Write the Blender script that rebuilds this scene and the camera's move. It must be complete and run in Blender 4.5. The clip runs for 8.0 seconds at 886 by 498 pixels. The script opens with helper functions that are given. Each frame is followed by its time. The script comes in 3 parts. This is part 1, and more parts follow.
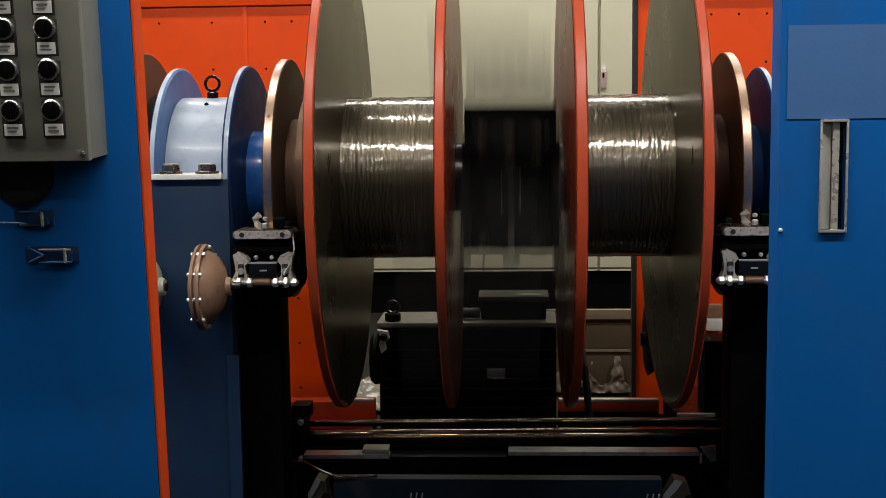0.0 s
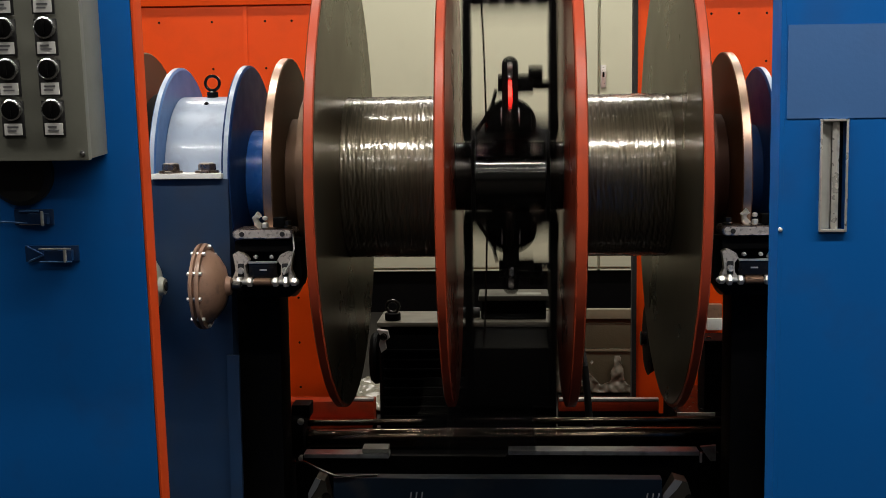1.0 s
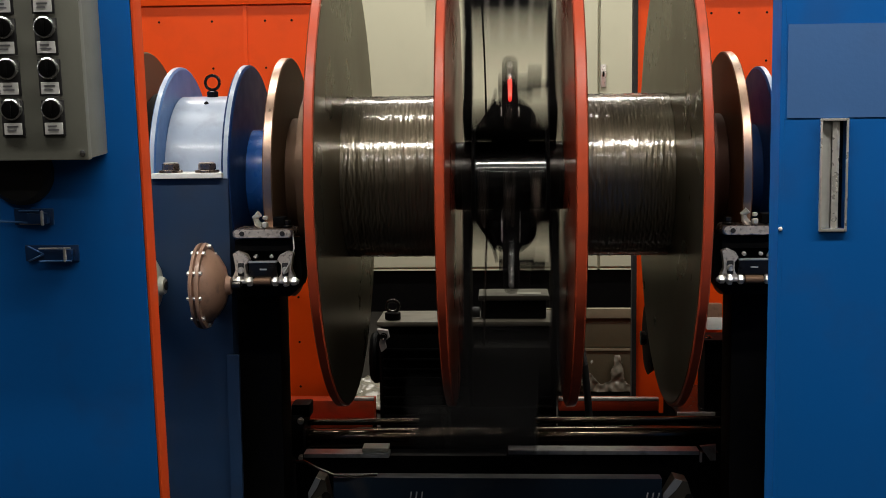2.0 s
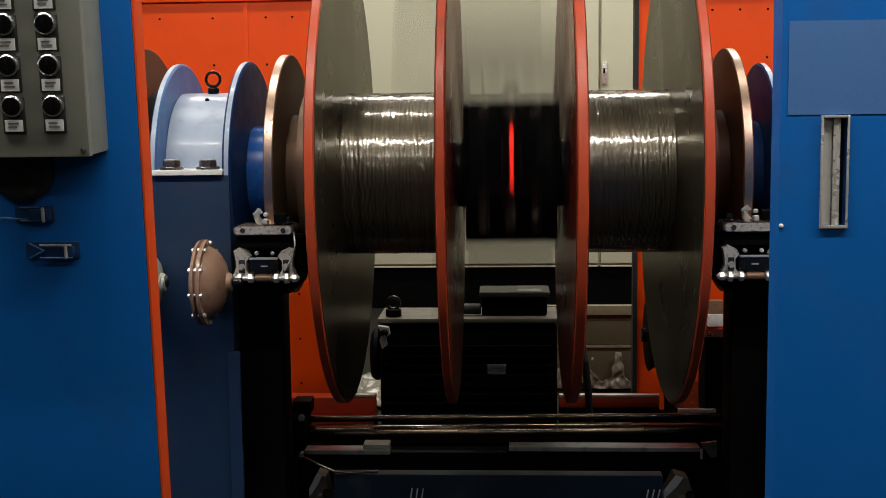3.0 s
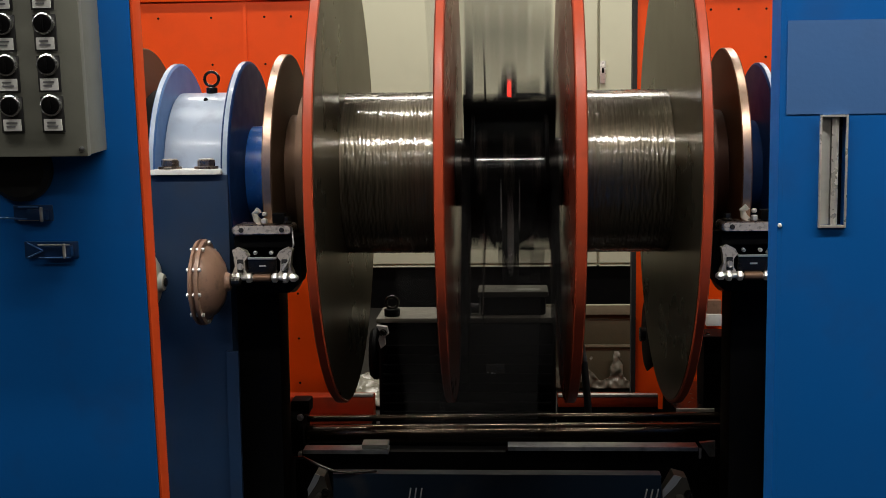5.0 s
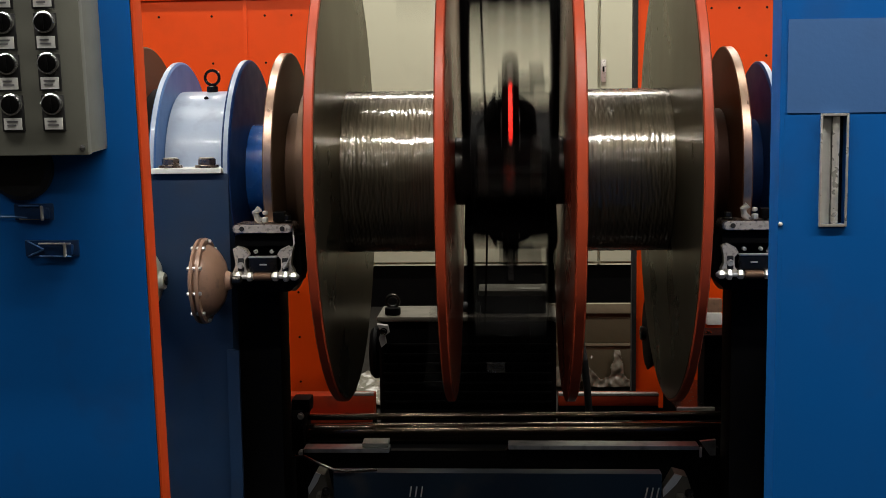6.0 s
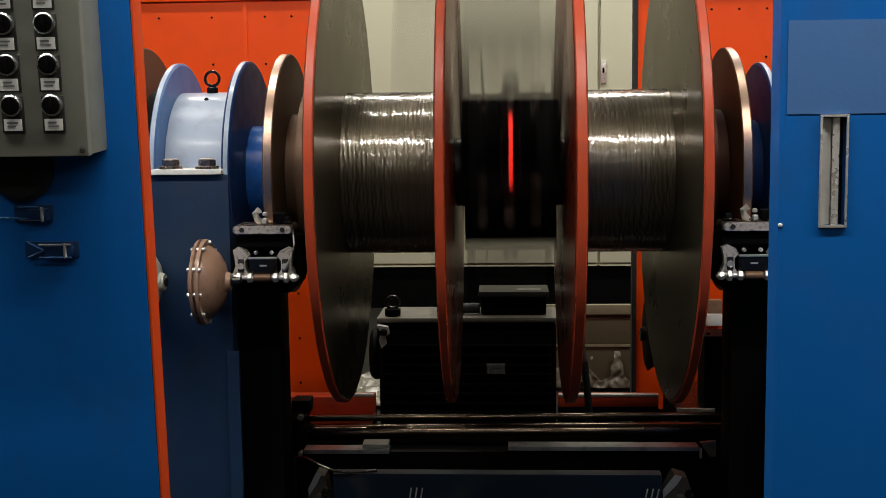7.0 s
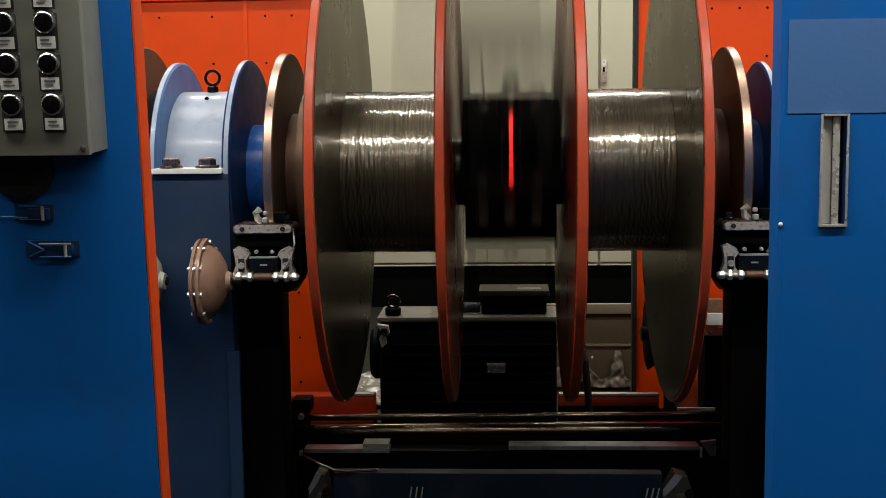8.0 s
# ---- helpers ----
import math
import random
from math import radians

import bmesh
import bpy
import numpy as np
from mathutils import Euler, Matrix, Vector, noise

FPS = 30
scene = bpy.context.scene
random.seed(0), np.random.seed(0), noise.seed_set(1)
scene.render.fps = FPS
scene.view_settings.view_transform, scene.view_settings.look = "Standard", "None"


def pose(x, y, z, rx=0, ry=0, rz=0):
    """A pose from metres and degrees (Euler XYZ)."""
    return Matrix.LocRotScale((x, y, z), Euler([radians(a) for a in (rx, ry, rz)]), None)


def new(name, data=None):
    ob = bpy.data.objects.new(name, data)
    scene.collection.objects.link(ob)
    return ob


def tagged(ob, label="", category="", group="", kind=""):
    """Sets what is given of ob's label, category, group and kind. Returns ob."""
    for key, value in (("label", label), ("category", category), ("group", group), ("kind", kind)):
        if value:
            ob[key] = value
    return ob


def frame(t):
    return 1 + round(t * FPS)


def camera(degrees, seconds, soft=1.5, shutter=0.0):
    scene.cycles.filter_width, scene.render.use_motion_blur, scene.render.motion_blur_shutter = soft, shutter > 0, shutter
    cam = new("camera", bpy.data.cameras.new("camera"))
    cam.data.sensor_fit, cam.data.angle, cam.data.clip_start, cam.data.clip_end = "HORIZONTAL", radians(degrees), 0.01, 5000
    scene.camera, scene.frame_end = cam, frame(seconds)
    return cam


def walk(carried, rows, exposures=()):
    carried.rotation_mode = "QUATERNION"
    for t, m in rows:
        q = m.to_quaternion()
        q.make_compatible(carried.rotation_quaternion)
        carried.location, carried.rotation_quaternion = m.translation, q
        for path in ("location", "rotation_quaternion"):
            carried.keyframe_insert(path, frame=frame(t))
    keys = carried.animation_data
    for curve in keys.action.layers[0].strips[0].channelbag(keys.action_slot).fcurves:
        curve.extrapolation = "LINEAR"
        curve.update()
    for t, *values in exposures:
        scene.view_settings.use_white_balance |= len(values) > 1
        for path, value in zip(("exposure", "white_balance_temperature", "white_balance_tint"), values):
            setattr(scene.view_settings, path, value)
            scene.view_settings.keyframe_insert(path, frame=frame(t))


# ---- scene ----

# ---------------------------------------------------------------- camera
cam = camera(41.36, 8.0, soft=0.75, shutter=0.75)


def aim(pan, tilt):
    """Camera pose: fixed stand, small pan and tilt of the holder in degrees."""
    return pose(0.0, -2.570, 1.116, 90 - 6.285 + tilt, 0, 3.062 + pan) @ pose(0, 0, 0, 0, 0, -0.678)


walk(cam, [(t, aim(pan, tilt)) for t, pan, tilt in (
    (0.0, 0.00, 0.207), (0.5, -0.035, 0.207), (1.0, 0.0, 0.180), (1.5, -0.022, 0.200), (2.3, 0.02, 0.10),
    (3.0, 0.040, 0.000), (3.5, 0.0, 0.0), (4.0, -0.040, 0.008), (4.5, -0.040, 0.008), (5.2, -0.02, -0.04),
    (6.0, 0.0, -0.083), (6.5, -0.004, -0.030), (7.0, 0.0, -0.030), (7.5, 0.0, -0.030), (8.0, 0.018, -0.066))])

# ---------------------------------------------------------------- light
scene.view_settings.exposure = 0.07
world = bpy.data.worlds.new("hall_air")
scene.world = world
world.use_nodes = True
world.node_tree.nodes["Background"].inputs[0].default_value = (0.75, 0.85, 1.0, 1)
world.node_tree.nodes["Background"].inputs[1].default_value = 0.01

CEIL = 4.4
# strip lamps: from x to x, place along the hall, height, power, width
LAMP_ROWS = ((-2.2, 2.8, -8.0, 3.4, 22.0, 0.08), (-2.2, 2.8, -5.2, 3.9, 42.0, 0.05), (-2.2, 2.8, -1.35, 2.35, 84.0, 0.06), (-2.2, -1.30, 0.12, 3.4, 22.0, 0.06),
             # the strip from x 0.95 is assumed, added to keep the right side lit
             (-1.14, -0.50, 0.12, 3.4, 19.0, 0.06), (0.95, 2.8, 0.12, 3.4, 46.0, 0.06), (-2.2, 2.8, 3.0, 4.05, 165.0, 0.20))
for lx0, lx1, row_y, row_z, watts, wide in LAMP_ROWS:
    data = bpy.data.lights.new("lamp_row", "AREA")
    data.shape, data.size, data.size_y, data.energy, data.color = "RECTANGLE", lx1 - lx0, wide, watts, (1.0, 0.95, 0.86)
    ob = new("lamp_row", data)
    ob.matrix_basis = pose((lx0 + lx1) / 2, row_y, row_z - 0.006)

# ---------------------------------------------------------------- materials


def nodes_of(name):
    m = bpy.data.materials.new(name)
    m.use_nodes = True
    return m, m.node_tree.nodes, m.node_tree.links, m.node_tree.nodes["Principled BSDF"]


def surface(name, color, rough=0.45, metal=0.0, vary=0.15, scale=6.0, grain=120.0, bump=0.05, dirt=(0.03, 0.025, 0.02), dirt_amount=0.25, coat=0.0, spec=0.5):
    """Painted or bare surface: two scales of tone, dirt in patches, uneven gloss and a fine relief."""
    m, n, l, b = nodes_of(name)
    tc = n.new("ShaderNodeTexCoord")
    big, fine = n.new("ShaderNodeTexNoise"), n.new("ShaderNodeTexNoise")
    big.inputs["Scale"].default_value, big.inputs["Detail"].default_value = scale, 5
    fine.inputs["Scale"].default_value, fine.inputs["Detail"].default_value = grain, 3
    l.new(tc.outputs["Object"], big.inputs["Vector"])
    l.new(tc.outputs["Object"], fine.inputs["Vector"])
    tone = n.new("ShaderNodeMixRGB")
    tone.inputs[1].default_value = (*[c * (1 - vary) for c in color], 1)
    tone.inputs[2].default_value = (*[min(1, c * (1 + vary)) for c in color], 1)
    l.new(big.outputs["Fac"], tone.inputs[0])
    ramp = n.new("ShaderNodeValToRGB")
    ramp.color_ramp.elements[0].position, ramp.color_ramp.elements[1].position = 0.52, 0.75
    ramp.color_ramp.elements[1].color = (dirt_amount, dirt_amount, dirt_amount, 1)
    spot = n.new("ShaderNodeTexNoise")
    spot.inputs["Scale"].default_value, spot.inputs["Detail"].default_value = scale * 2.7, 8
    l.new(tc.outputs["Object"], spot.inputs["Vector"])
    l.new(spot.outputs["Fac"], ramp.inputs[0])
    mix = n.new("ShaderNodeMixRGB")
    mix.inputs[2].default_value = (*dirt, 1)
    l.new(ramp.outputs[0], mix.inputs[0])
    l.new(tone.outputs[0], mix.inputs[1])
    l.new(mix.outputs[0], b.inputs["Base Color"])
    gloss = n.new("ShaderNodeMapRange")
    gloss.inputs[3].default_value, gloss.inputs[4].default_value = max(0.03, rough - 0.1), min(1, rough + 0.14)
    l.new(spot.outputs["Fac"], gloss.inputs[0])
    l.new(gloss.outputs[0], b.inputs["Roughness"])
    b.inputs["Metallic"].default_value = metal
    b.inputs["Specular IOR Level"].default_value = spec
    b.inputs["Coat Weight"].default_value = coat
    b.inputs["Coat IOR"].default_value = 2.1 if coat == 1.0 else 1.5
    rel = n.new("ShaderNodeBump")
    rel.inputs["Strength"].default_value, rel.inputs["Distance"].default_value = bump, 0.004
    l.new(fine.outputs["Fac"], rel.inputs["Height"])
    l.new(rel.outputs[0], b.inputs["Normal"])
    return m


def turned(name, color, rough=0.35, metal=0.8, edge=0.5, ring=260.0, vary=0.25):
    """Lathe-turned steel about the X axis: tone and gloss change in fine rings, with broad faint stains."""
    m, n, l, b = nodes_of(name)
    tc, cut, size = n.new("ShaderNodeTexCoord"), n.new("ShaderNodeVectorMath"), n.new("ShaderNodeVectorMath")
    cut.operation, size.operation = "MULTIPLY", "LENGTH"
    cut.inputs[1].default_value = (0, 1, 1)
    l.new(tc.outputs["Object"], cut.inputs[0])
    l.new(cut.outputs[0], size.inputs[0])
    rings, stain = n.new("ShaderNodeTexNoise"), n.new("ShaderNodeTexNoise")
    rings.noise_dimensions = "1D"
    rings.inputs["Scale"].default_value, rings.inputs["Detail"].default_value = ring, 3
    stain.inputs["Scale"].default_value, stain.inputs["Detail"].default_value = 5.0, 4
    l.new(size.outputs["Value"], rings.inputs["W"])
    l.new(tc.outputs["Object"], stain.inputs["Vector"])
    both = n.new("ShaderNodeMath")
    both.operation = "MULTIPLY"
    l.new(rings.outputs["Fac"], both.inputs[0])
    l.new(stain.outputs["Fac"], both.inputs[1])
    tone = n.new("ShaderNodeMixRGB")
    tone.inputs[1].default_value = (*[c * (1 - vary) for c in color], 1)
    tone.inputs[2].default_value = (*[c * (1 + 2 * vary) for c in color], 1)
    l.new(both.outputs[0], tone.inputs[0])
    l.new(tone.outputs[0], b.inputs["Base Color"])
    gloss = n.new("ShaderNodeMapRange")
    gloss.inputs[3].default_value, gloss.inputs[4].default_value = rough - 0.08, rough + 0.1
    l.new(stain.outputs["Fac"], gloss.inputs[0])
    l.new(gloss.outputs[0], b.inputs["Roughness"])
    b.inputs["Metallic"].default_value = metal
    b.inputs["Specular Tint"].default_value = (edge, edge * 0.97, edge * 0.9, 1)
    return m


def wound(name, dark, light, rough=0.45):
    """Wound wire: each turn about the X axis has its own tone and gloss, under a thin oil film."""
    m, n, l, b = nodes_of(name)
    tc, along, knots = n.new("ShaderNodeTexCoord"), n.new("ShaderNodeMapping"), n.new("ShaderNodeMapping")
    along.inputs["Scale"].default_value = (260, 5, 5)
    knots.inputs["Scale"].default_value = (150, 34, 34)
    turns, lumps = n.new("ShaderNodeTexNoise"), n.new("ShaderNodeTexNoise")
    for q in (turns, lumps):
        q.inputs["Scale"].default_value, q.inputs["Detail"].default_value = 1.0, 3
    for where, what in ((along, turns), (knots, lumps)):
        l.new(tc.outputs["Object"], where.inputs["Vector"])
        l.new(where.outputs[0], what.inputs["Vector"])
    tone = n.new("ShaderNodeMixRGB")
    tone.inputs[1].default_value, tone.inputs[2].default_value = (*dark, 1), (*light, 1)
    l.new(turns.outputs["Fac"], tone.inputs[0])
    l.new(tone.outputs[0], b.inputs["Base Color"])
    gloss = n.new("ShaderNodeMapRange")
    gloss.inputs[3].default_value, gloss.inputs[4].default_value = rough - 0.15, rough + 0.15
    l.new(lumps.outputs["Fac"], gloss.inputs[0])
    l.new(gloss.outputs[0], b.inputs["Roughness"])
    b.inputs["Metallic"].default_value = 1.0
    b.inputs["Coat Weight"].default_value, b.inputs["Coat Roughness"].default_value, b.inputs["Coat IOR"].default_value = 1.0, 0.10, 2.0
    rel = n.new("ShaderNodeBump")
    rel.inputs["Strength"].default_value, rel.inputs["Distance"].default_value = 0.6, 0.0016
    l.new(lumps.outputs["Fac"], rel.inputs["Height"])
    l.new(rel.outputs[0], b.inputs["Normal"])
    l.new(rel.outputs[0], b.inputs["Coat Normal"])
    return m


def glow(name, color, strength):
    m, n, l, b = nodes_of(name)
    b.inputs["Base Color"].default_value = (*color, 1)
    b.inputs["Emission Color"].default_value = (*color, 1)
    b.inputs["Emission Strength"].default_value = strength
    return m


BLUE = surface("blue_enamel", (0.001, 0.093, 0.355), 0.45, spec=0.25, scale=3.0, vary=0.12, dirt_amount=0.2, bump=0.03)
BLUE_DARK = surface("dark_blue_enamel", (0.009, 0.026, 0.064), 0.4, scale=5.0, vary=0.12)
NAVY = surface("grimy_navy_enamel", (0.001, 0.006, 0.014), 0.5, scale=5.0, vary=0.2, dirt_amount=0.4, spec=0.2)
BLUE_LIGHT = surface("pale_blue_enamel", (0.30, 0.36, 0.46), 0.36, scale=9.0, vary=0.10, dirt_amount=0.25, coat=0.25)
BLUE_MID = surface("mid_blue_enamel", (0.055, 0.14, 0.34), 0.38, scale=9.0, vary=0.1, dirt_amount=0.2, spec=0.3, bump=0.0)
BLUE_PATCH = surface("faded_blue_patch", (0.034, 0.115, 0.31), 0.6, scale=4.0, vary=0.08, dirt_amount=0.08)
ORANGE = surface("orange_enamel", (0.86, 0.076, 0.003), 0.42, spec=0.2, scale=3.0, vary=0.06, dirt_amount=0.12)
EDGE = surface("orange_red_edge_paint", (0.52, 0.055, 0.010), 0.45, spec=0.2, scale=3.0, vary=0.08, dirt_amount=0.2)
RED = surface("red_rim_paint", (0.38, 0.050, 0.017), 0.38, spec=0.45, scale=14.0, vary=0.14, dirt_amount=0.3, bump=0.01)
FLANGE = turned("worn_steel_flange", (0.135, 0.128, 0.09), 0.28, metal=0.85, edge=0.6)
FLANGE_RED = turned("worn_red_flange", (0.15, 0.024, 0.011), 0.28, metal=0.3, edge=0.8, vary=0.15)
DISC = turned("rusty_brake_disc", (0.15, 0.088, 0.056), 0.46, metal=0.45, edge=0.6)
BLACK = surface("black_paint", (0.0018, 0.0018, 0.002), 0.55, spec=0.05, scale=8.0, dirt=(0.006, 0.005, 0.004), dirt_amount=0.3)
OILY = surface("oily_black_steel", (0.03, 0.027, 0.024), 0.22, metal=0.8, scale=15.0, dirt_amount=0.4)
STEEL = surface("bright_steel", (0.60, 0.57, 0.54), 0.34, metal=0.6, scale=20.0, dirt_amount=0.35)
CHROME = surface("brushed_chrome", (0.72, 0.73, 0.74), 0.22, metal=1.0, scale=20.0, dirt_amount=0.15)
ALU = surface("cast_aluminium", (0.70, 0.68, 0.64), 0.28, metal=0.65, scale=25.0, vary=0.12, dirt_amount=0.25)
CORE = surface("polished_dark_steel", (0.15, 0.148, 0.145), 0.08, metal=1.0, scale=20.0, dirt_amount=0.2, bump=0.0)
CAST = surface("grey_green_casting", (0.30, 0.31, 0.25), 0.32, scale=15.0, vary=0.12, dirt_amount=0.3)
IRON = surface("worn_brown_iron", (0.26, 0.20, 0.165), 0.26, metal=0.9, scale=30.0, vary=0.3, dirt_amount=0.6, bump=0.08)
WORN = surface("worn_bright_steel", (0.55, 0.49, 0.43), 0.34, metal=0.4, scale=60.0, vary=0.35, dirt_amount=1.0, bump=0.15)
GALV = surface("dull_zinc_sheet", (0.46, 0.47, 0.45), 0.38, metal=0.3, scale=9.0, vary=0.12, dirt_amount=0.25)
LATCH = surface("smeared_blue_latch", (0.003, 0.030, 0.105), 0.4, scale=18.0, vary=0.25, dirt_amount=0.4)
GRIME = surface("grimy_dark_top", (0.030, 0.027, 0.021), 0.4, spec=0.3, scale=9.0, vary=0.25, dirt_amount=0.4)
DISC_DARK = turned("dark_rusty_steel", (0.055, 0.020, 0.012), 0.48, metal=0.4, edge=0.5)
EDGE_STEEL = surface("turned_disc_edge", (0.46, 0.32, 0.24), 0.3, metal=0.95, scale=20.0, vary=0.15, dirt=(0.16, 0.07, 0.04), dirt_amount=0.4)
PINK = surface("dusty_beige_casting", (0.27, 0.158, 0.108), 0.3, scale=22.0, vary=0.25, dirt_amount=0.5)
GREY = surface("grey_cabinet_paint", (0.57, 0.56, 0.42), 0.5, scale=1.5, vary=0.05, dirt_amount=0.06)
BOXGREY = surface("grey_box_paint", (0.155, 0.158, 0.132), 0.42, scale=8.0, vary=0.06, dirt_amount=0.12)
WHITE = surface("white_plate", (0.72, 0.72, 0.70), 0.5, scale=20.0, dirt_amount=0.15)
INK = surface("grey_ink", (0.16, 0.16, 0.17), 0.6, dirt_amount=0.0)
FLANGE_NAVY = surface("glossy_navy_enamel", (0.008, 0.030, 0.11), 0.4, scale=9.0, vary=0.1, dirt_amount=0.2, spec=0.06, bump=0.0)
SEAL_BLUE = surface("bright_blue_enamel", (0.015, 0.11, 0.45), 0.25, scale=9.0, vary=0.1, dirt_amount=0.15, coat=0.4, bump=0.0)
# low beams: dirt, plus the shade under the machine put into the red
RED_SHADE = surface("grimy_shaded_beam_paint", (0.34, 0.035, 0.010), 0.42, spec=0.3, scale=8.0, vary=0.2, dirt_amount=0.55)
BAR_BROWN = surface("oiled_brown_bar", (0.070, 0.050, 0.036), 0.12, metal=0.9, scale=12.0, vary=0.3, dirt_amount=0.5, bump=0.02)
MOTOR_TOP = surface("dusty_motor_cover", (0.105, 0.095, 0.074), 0.45, scale=9.0, vary=0.25, dirt_amount=0.4)
GALV_DULL = surface("worn_grey_flat_bar", (0.24, 0.25, 0.26), 0.32, metal=0.5, scale=14.0, vary=0.25, dirt_amount=0.5)
PALE_BOARD = surface("pale_dusty_board", (0.17, 0.155, 0.10), 0.6, scale=6.0, vary=0.2, dirt_amount=0.3, bump=0.1)
# right brake disc: the orange guard's reflection is put into the colour
DISC_REFLECT = turned("brake_disc_guard_reflection", (0.12, 0.042, 0.018), 0.40, metal=0.4, edge=0.6)
RUBBER = surface("black_rubber", (0.008, 0.008, 0.009), 0.6, scale=10.0, dirt_amount=0.2)
MARK = glow("red_indicator", (1.0, 0.03, 0.02), 4.5)
WIRE = wound("wound_steel_wire", (0.040, 0.034, 0.023), (0.23, 0.196, 0.138), 0.42)
BARREL = surface("worn_barrel_steel", (0.28, 0.27, 0.22), 0.36, metal=0.85, scale=10.0, dirt_amount=0.3)
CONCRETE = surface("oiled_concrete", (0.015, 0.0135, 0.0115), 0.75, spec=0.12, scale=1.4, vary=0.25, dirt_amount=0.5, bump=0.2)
WALL = surface("hall_wall_paint", (0.10, 0.10, 0.10), 0.8, scale=0.8, vary=0.08)
WOOD = surface("raw_board", (0.060, 0.052, 0.026), 0.65, scale=5.0, vary=0.25, bump=0.15)
FILM = surface("cloudy_plastic_film", (0.17, 0.165, 0.13), 0.2, scale=9.0, vary=0.3, dirt_amount=0.4)

# ---------------------------------------------------------------- mesh helpers


def box(bm, x0, x1, y0, y1, z0, z1, bevel=0.0, segs=2):
    r = bmesh.ops.create_cube(bm, size=1.0)
    v = r["verts"]
    bmesh.ops.scale(bm, vec=(x1 - x0, y1 - y0, z1 - z0), verts=v)
    bmesh.ops.translate(bm, vec=((x0 + x1) / 2, (y0 + y1) / 2, (z0 + z1) / 2), verts=v)
    if bevel:
        e = list({e for q in v for e in q.link_edges})
        bmesh.ops.bevel(bm, geom=e, offset=bevel, segments=segs, affect="EDGES", profile=0.7)
    return bm


def lathe(bm, profile, segs=64, axis="X", at=(0, 0, 0), wobble=0.0):
    """Turned body: profile of (radius, along) about an axis through at."""
    rings = []
    for k, (r, a) in enumerate(profile):
        ring = []
        for i in range(segs):
            t = 2 * math.pi * i / segs
            q = r + (wobble * noise.noise((math.cos(t) * 8, math.sin(t) * 8, a * 190)) if wobble else 0)
            c, s = q * math.cos(t), q * math.sin(t)
            p = {"X": (a, c, s), "Y": (c, a, s), "Z": (c, s, a)}[axis]
            ring.append(bm.verts.new((p[0] + at[0], p[1] + at[1], p[2] + at[2])))
        rings.append(ring)
    for a, b in zip(rings, rings[1:]):
        for i in range(segs):
            bm.faces.new((a[i], a[(i + 1) % segs], b[(i + 1) % segs], b[i]))
    for ring in (rings[0], rings[-1]):
        bm.faces.new(ring)
    bmesh.ops.recalc_face_normals(bm, faces=bm.faces[:])
    return bm


def rod(bm, r, a0, a1, axis="X", at=(0, 0, 0), segs=24, chamfer=0.002):
    c = min(chamfer, abs(a1 - a0) / 3, r / 2)
    return lathe(bm, [(r - c, a0), (r, a0 + c), (r, a1 - c), (r - c, a1)], segs, axis, at)


def hexbolt(bm, x, y, z, r=0.009, h=0.008, axis="Y", out=-1):
    """Hexagon head with a washer, standing out of a face along the axis."""
    rod(bm, r * 1.35, 0, out * h * 0.3, axis, (x, y, z), 16, 0.0008)
    rod(bm, r, out * h * 0.3, out * h, axis, (x, y, z), 6, 0.0012)
    return bm


def tube(bm, pts, r, segs=10):
    """Round bar or hose along points."""
    pts = [Vector(p) for p in pts]
    rings = []
    for i, p in enumerate(pts):
        d = (pts[min(i + 1, len(pts) - 1)] - pts[max(i - 1, 0)]).normalized()
        side = d.cross(Vector((0.31, 0.22, 0.92))).normalized()
        up = d.cross(side)
        rings.append([bm.verts.new(p + r * (math.cos(2 * math.pi * k / segs) * side + math.sin(2 * math.pi * k / segs) * up)) for k in range(segs)])
    for a, b in zip(rings, rings[1:]):
        for i in range(segs):
            bm.faces.new((a[i], a[(i + 1) % segs], b[(i + 1) % segs], b[i]))
    bm.faces.new(rings[0]), bm.faces.new(rings[-1])
    bmesh.ops.recalc_face_normals(bm, faces=bm.faces[:])
    return bm


def prism(bm, outline, y0, y1, axis="Y"):
    """Flat plate of an outline of (u, v), thick along the axis."""
    put = {"Y": lambda u, v, w: (u, w, v), "X": lambda u, v, w: (w, u, v), "Z": lambda u, v, w: (u, v, w)}[axis]
    a = [bm.verts.new(put(u, v, y0)) for u, v in outline]
    b = [bm.verts.new(put(u, v, y1)) for u, v in outline]
    bm.faces.new(a), bm.faces.new(b)
    for i in range(len(a)):
        bm.faces.new((a[i], a[(i + 1) % len(a)], b[(i + 1) % len(a)], b[i]))
    bmesh.ops.recalc_face_normals(bm, faces=bm.faces[:])
    return bm


def stadium(cx, cz, half, r, segs=10):
    """Outline of a bar with round ends, lying along u."""
    pts = []
    for k in range(segs + 1):
        t = -math.pi / 2 + math.pi * k / segs
        pts.append((cx + half + r * math.cos(t), cz + r * math.sin(t)))
    for k in range(segs + 1):
        t = math.pi / 2 + math.pi * k / segs
        pts.append((cx - half + r * math.cos(t), cz + r * math.sin(t)))
    return pts


def ring_pts(cx, cy, cz, r, plane="XZ", n=24, start=0.0, end=2 * math.pi):
    out = []
    for k in range(n + 1):
        t = start + (end - start) * k / n
        c, s = r * math.cos(t), r * math.sin(t)
        out.append({"XZ": (cx + c, cy, cz + s), "YZ": (cx, cy + c, cz + s), "XY": (cx + c, cy + s, cz)}[plane])
    return out


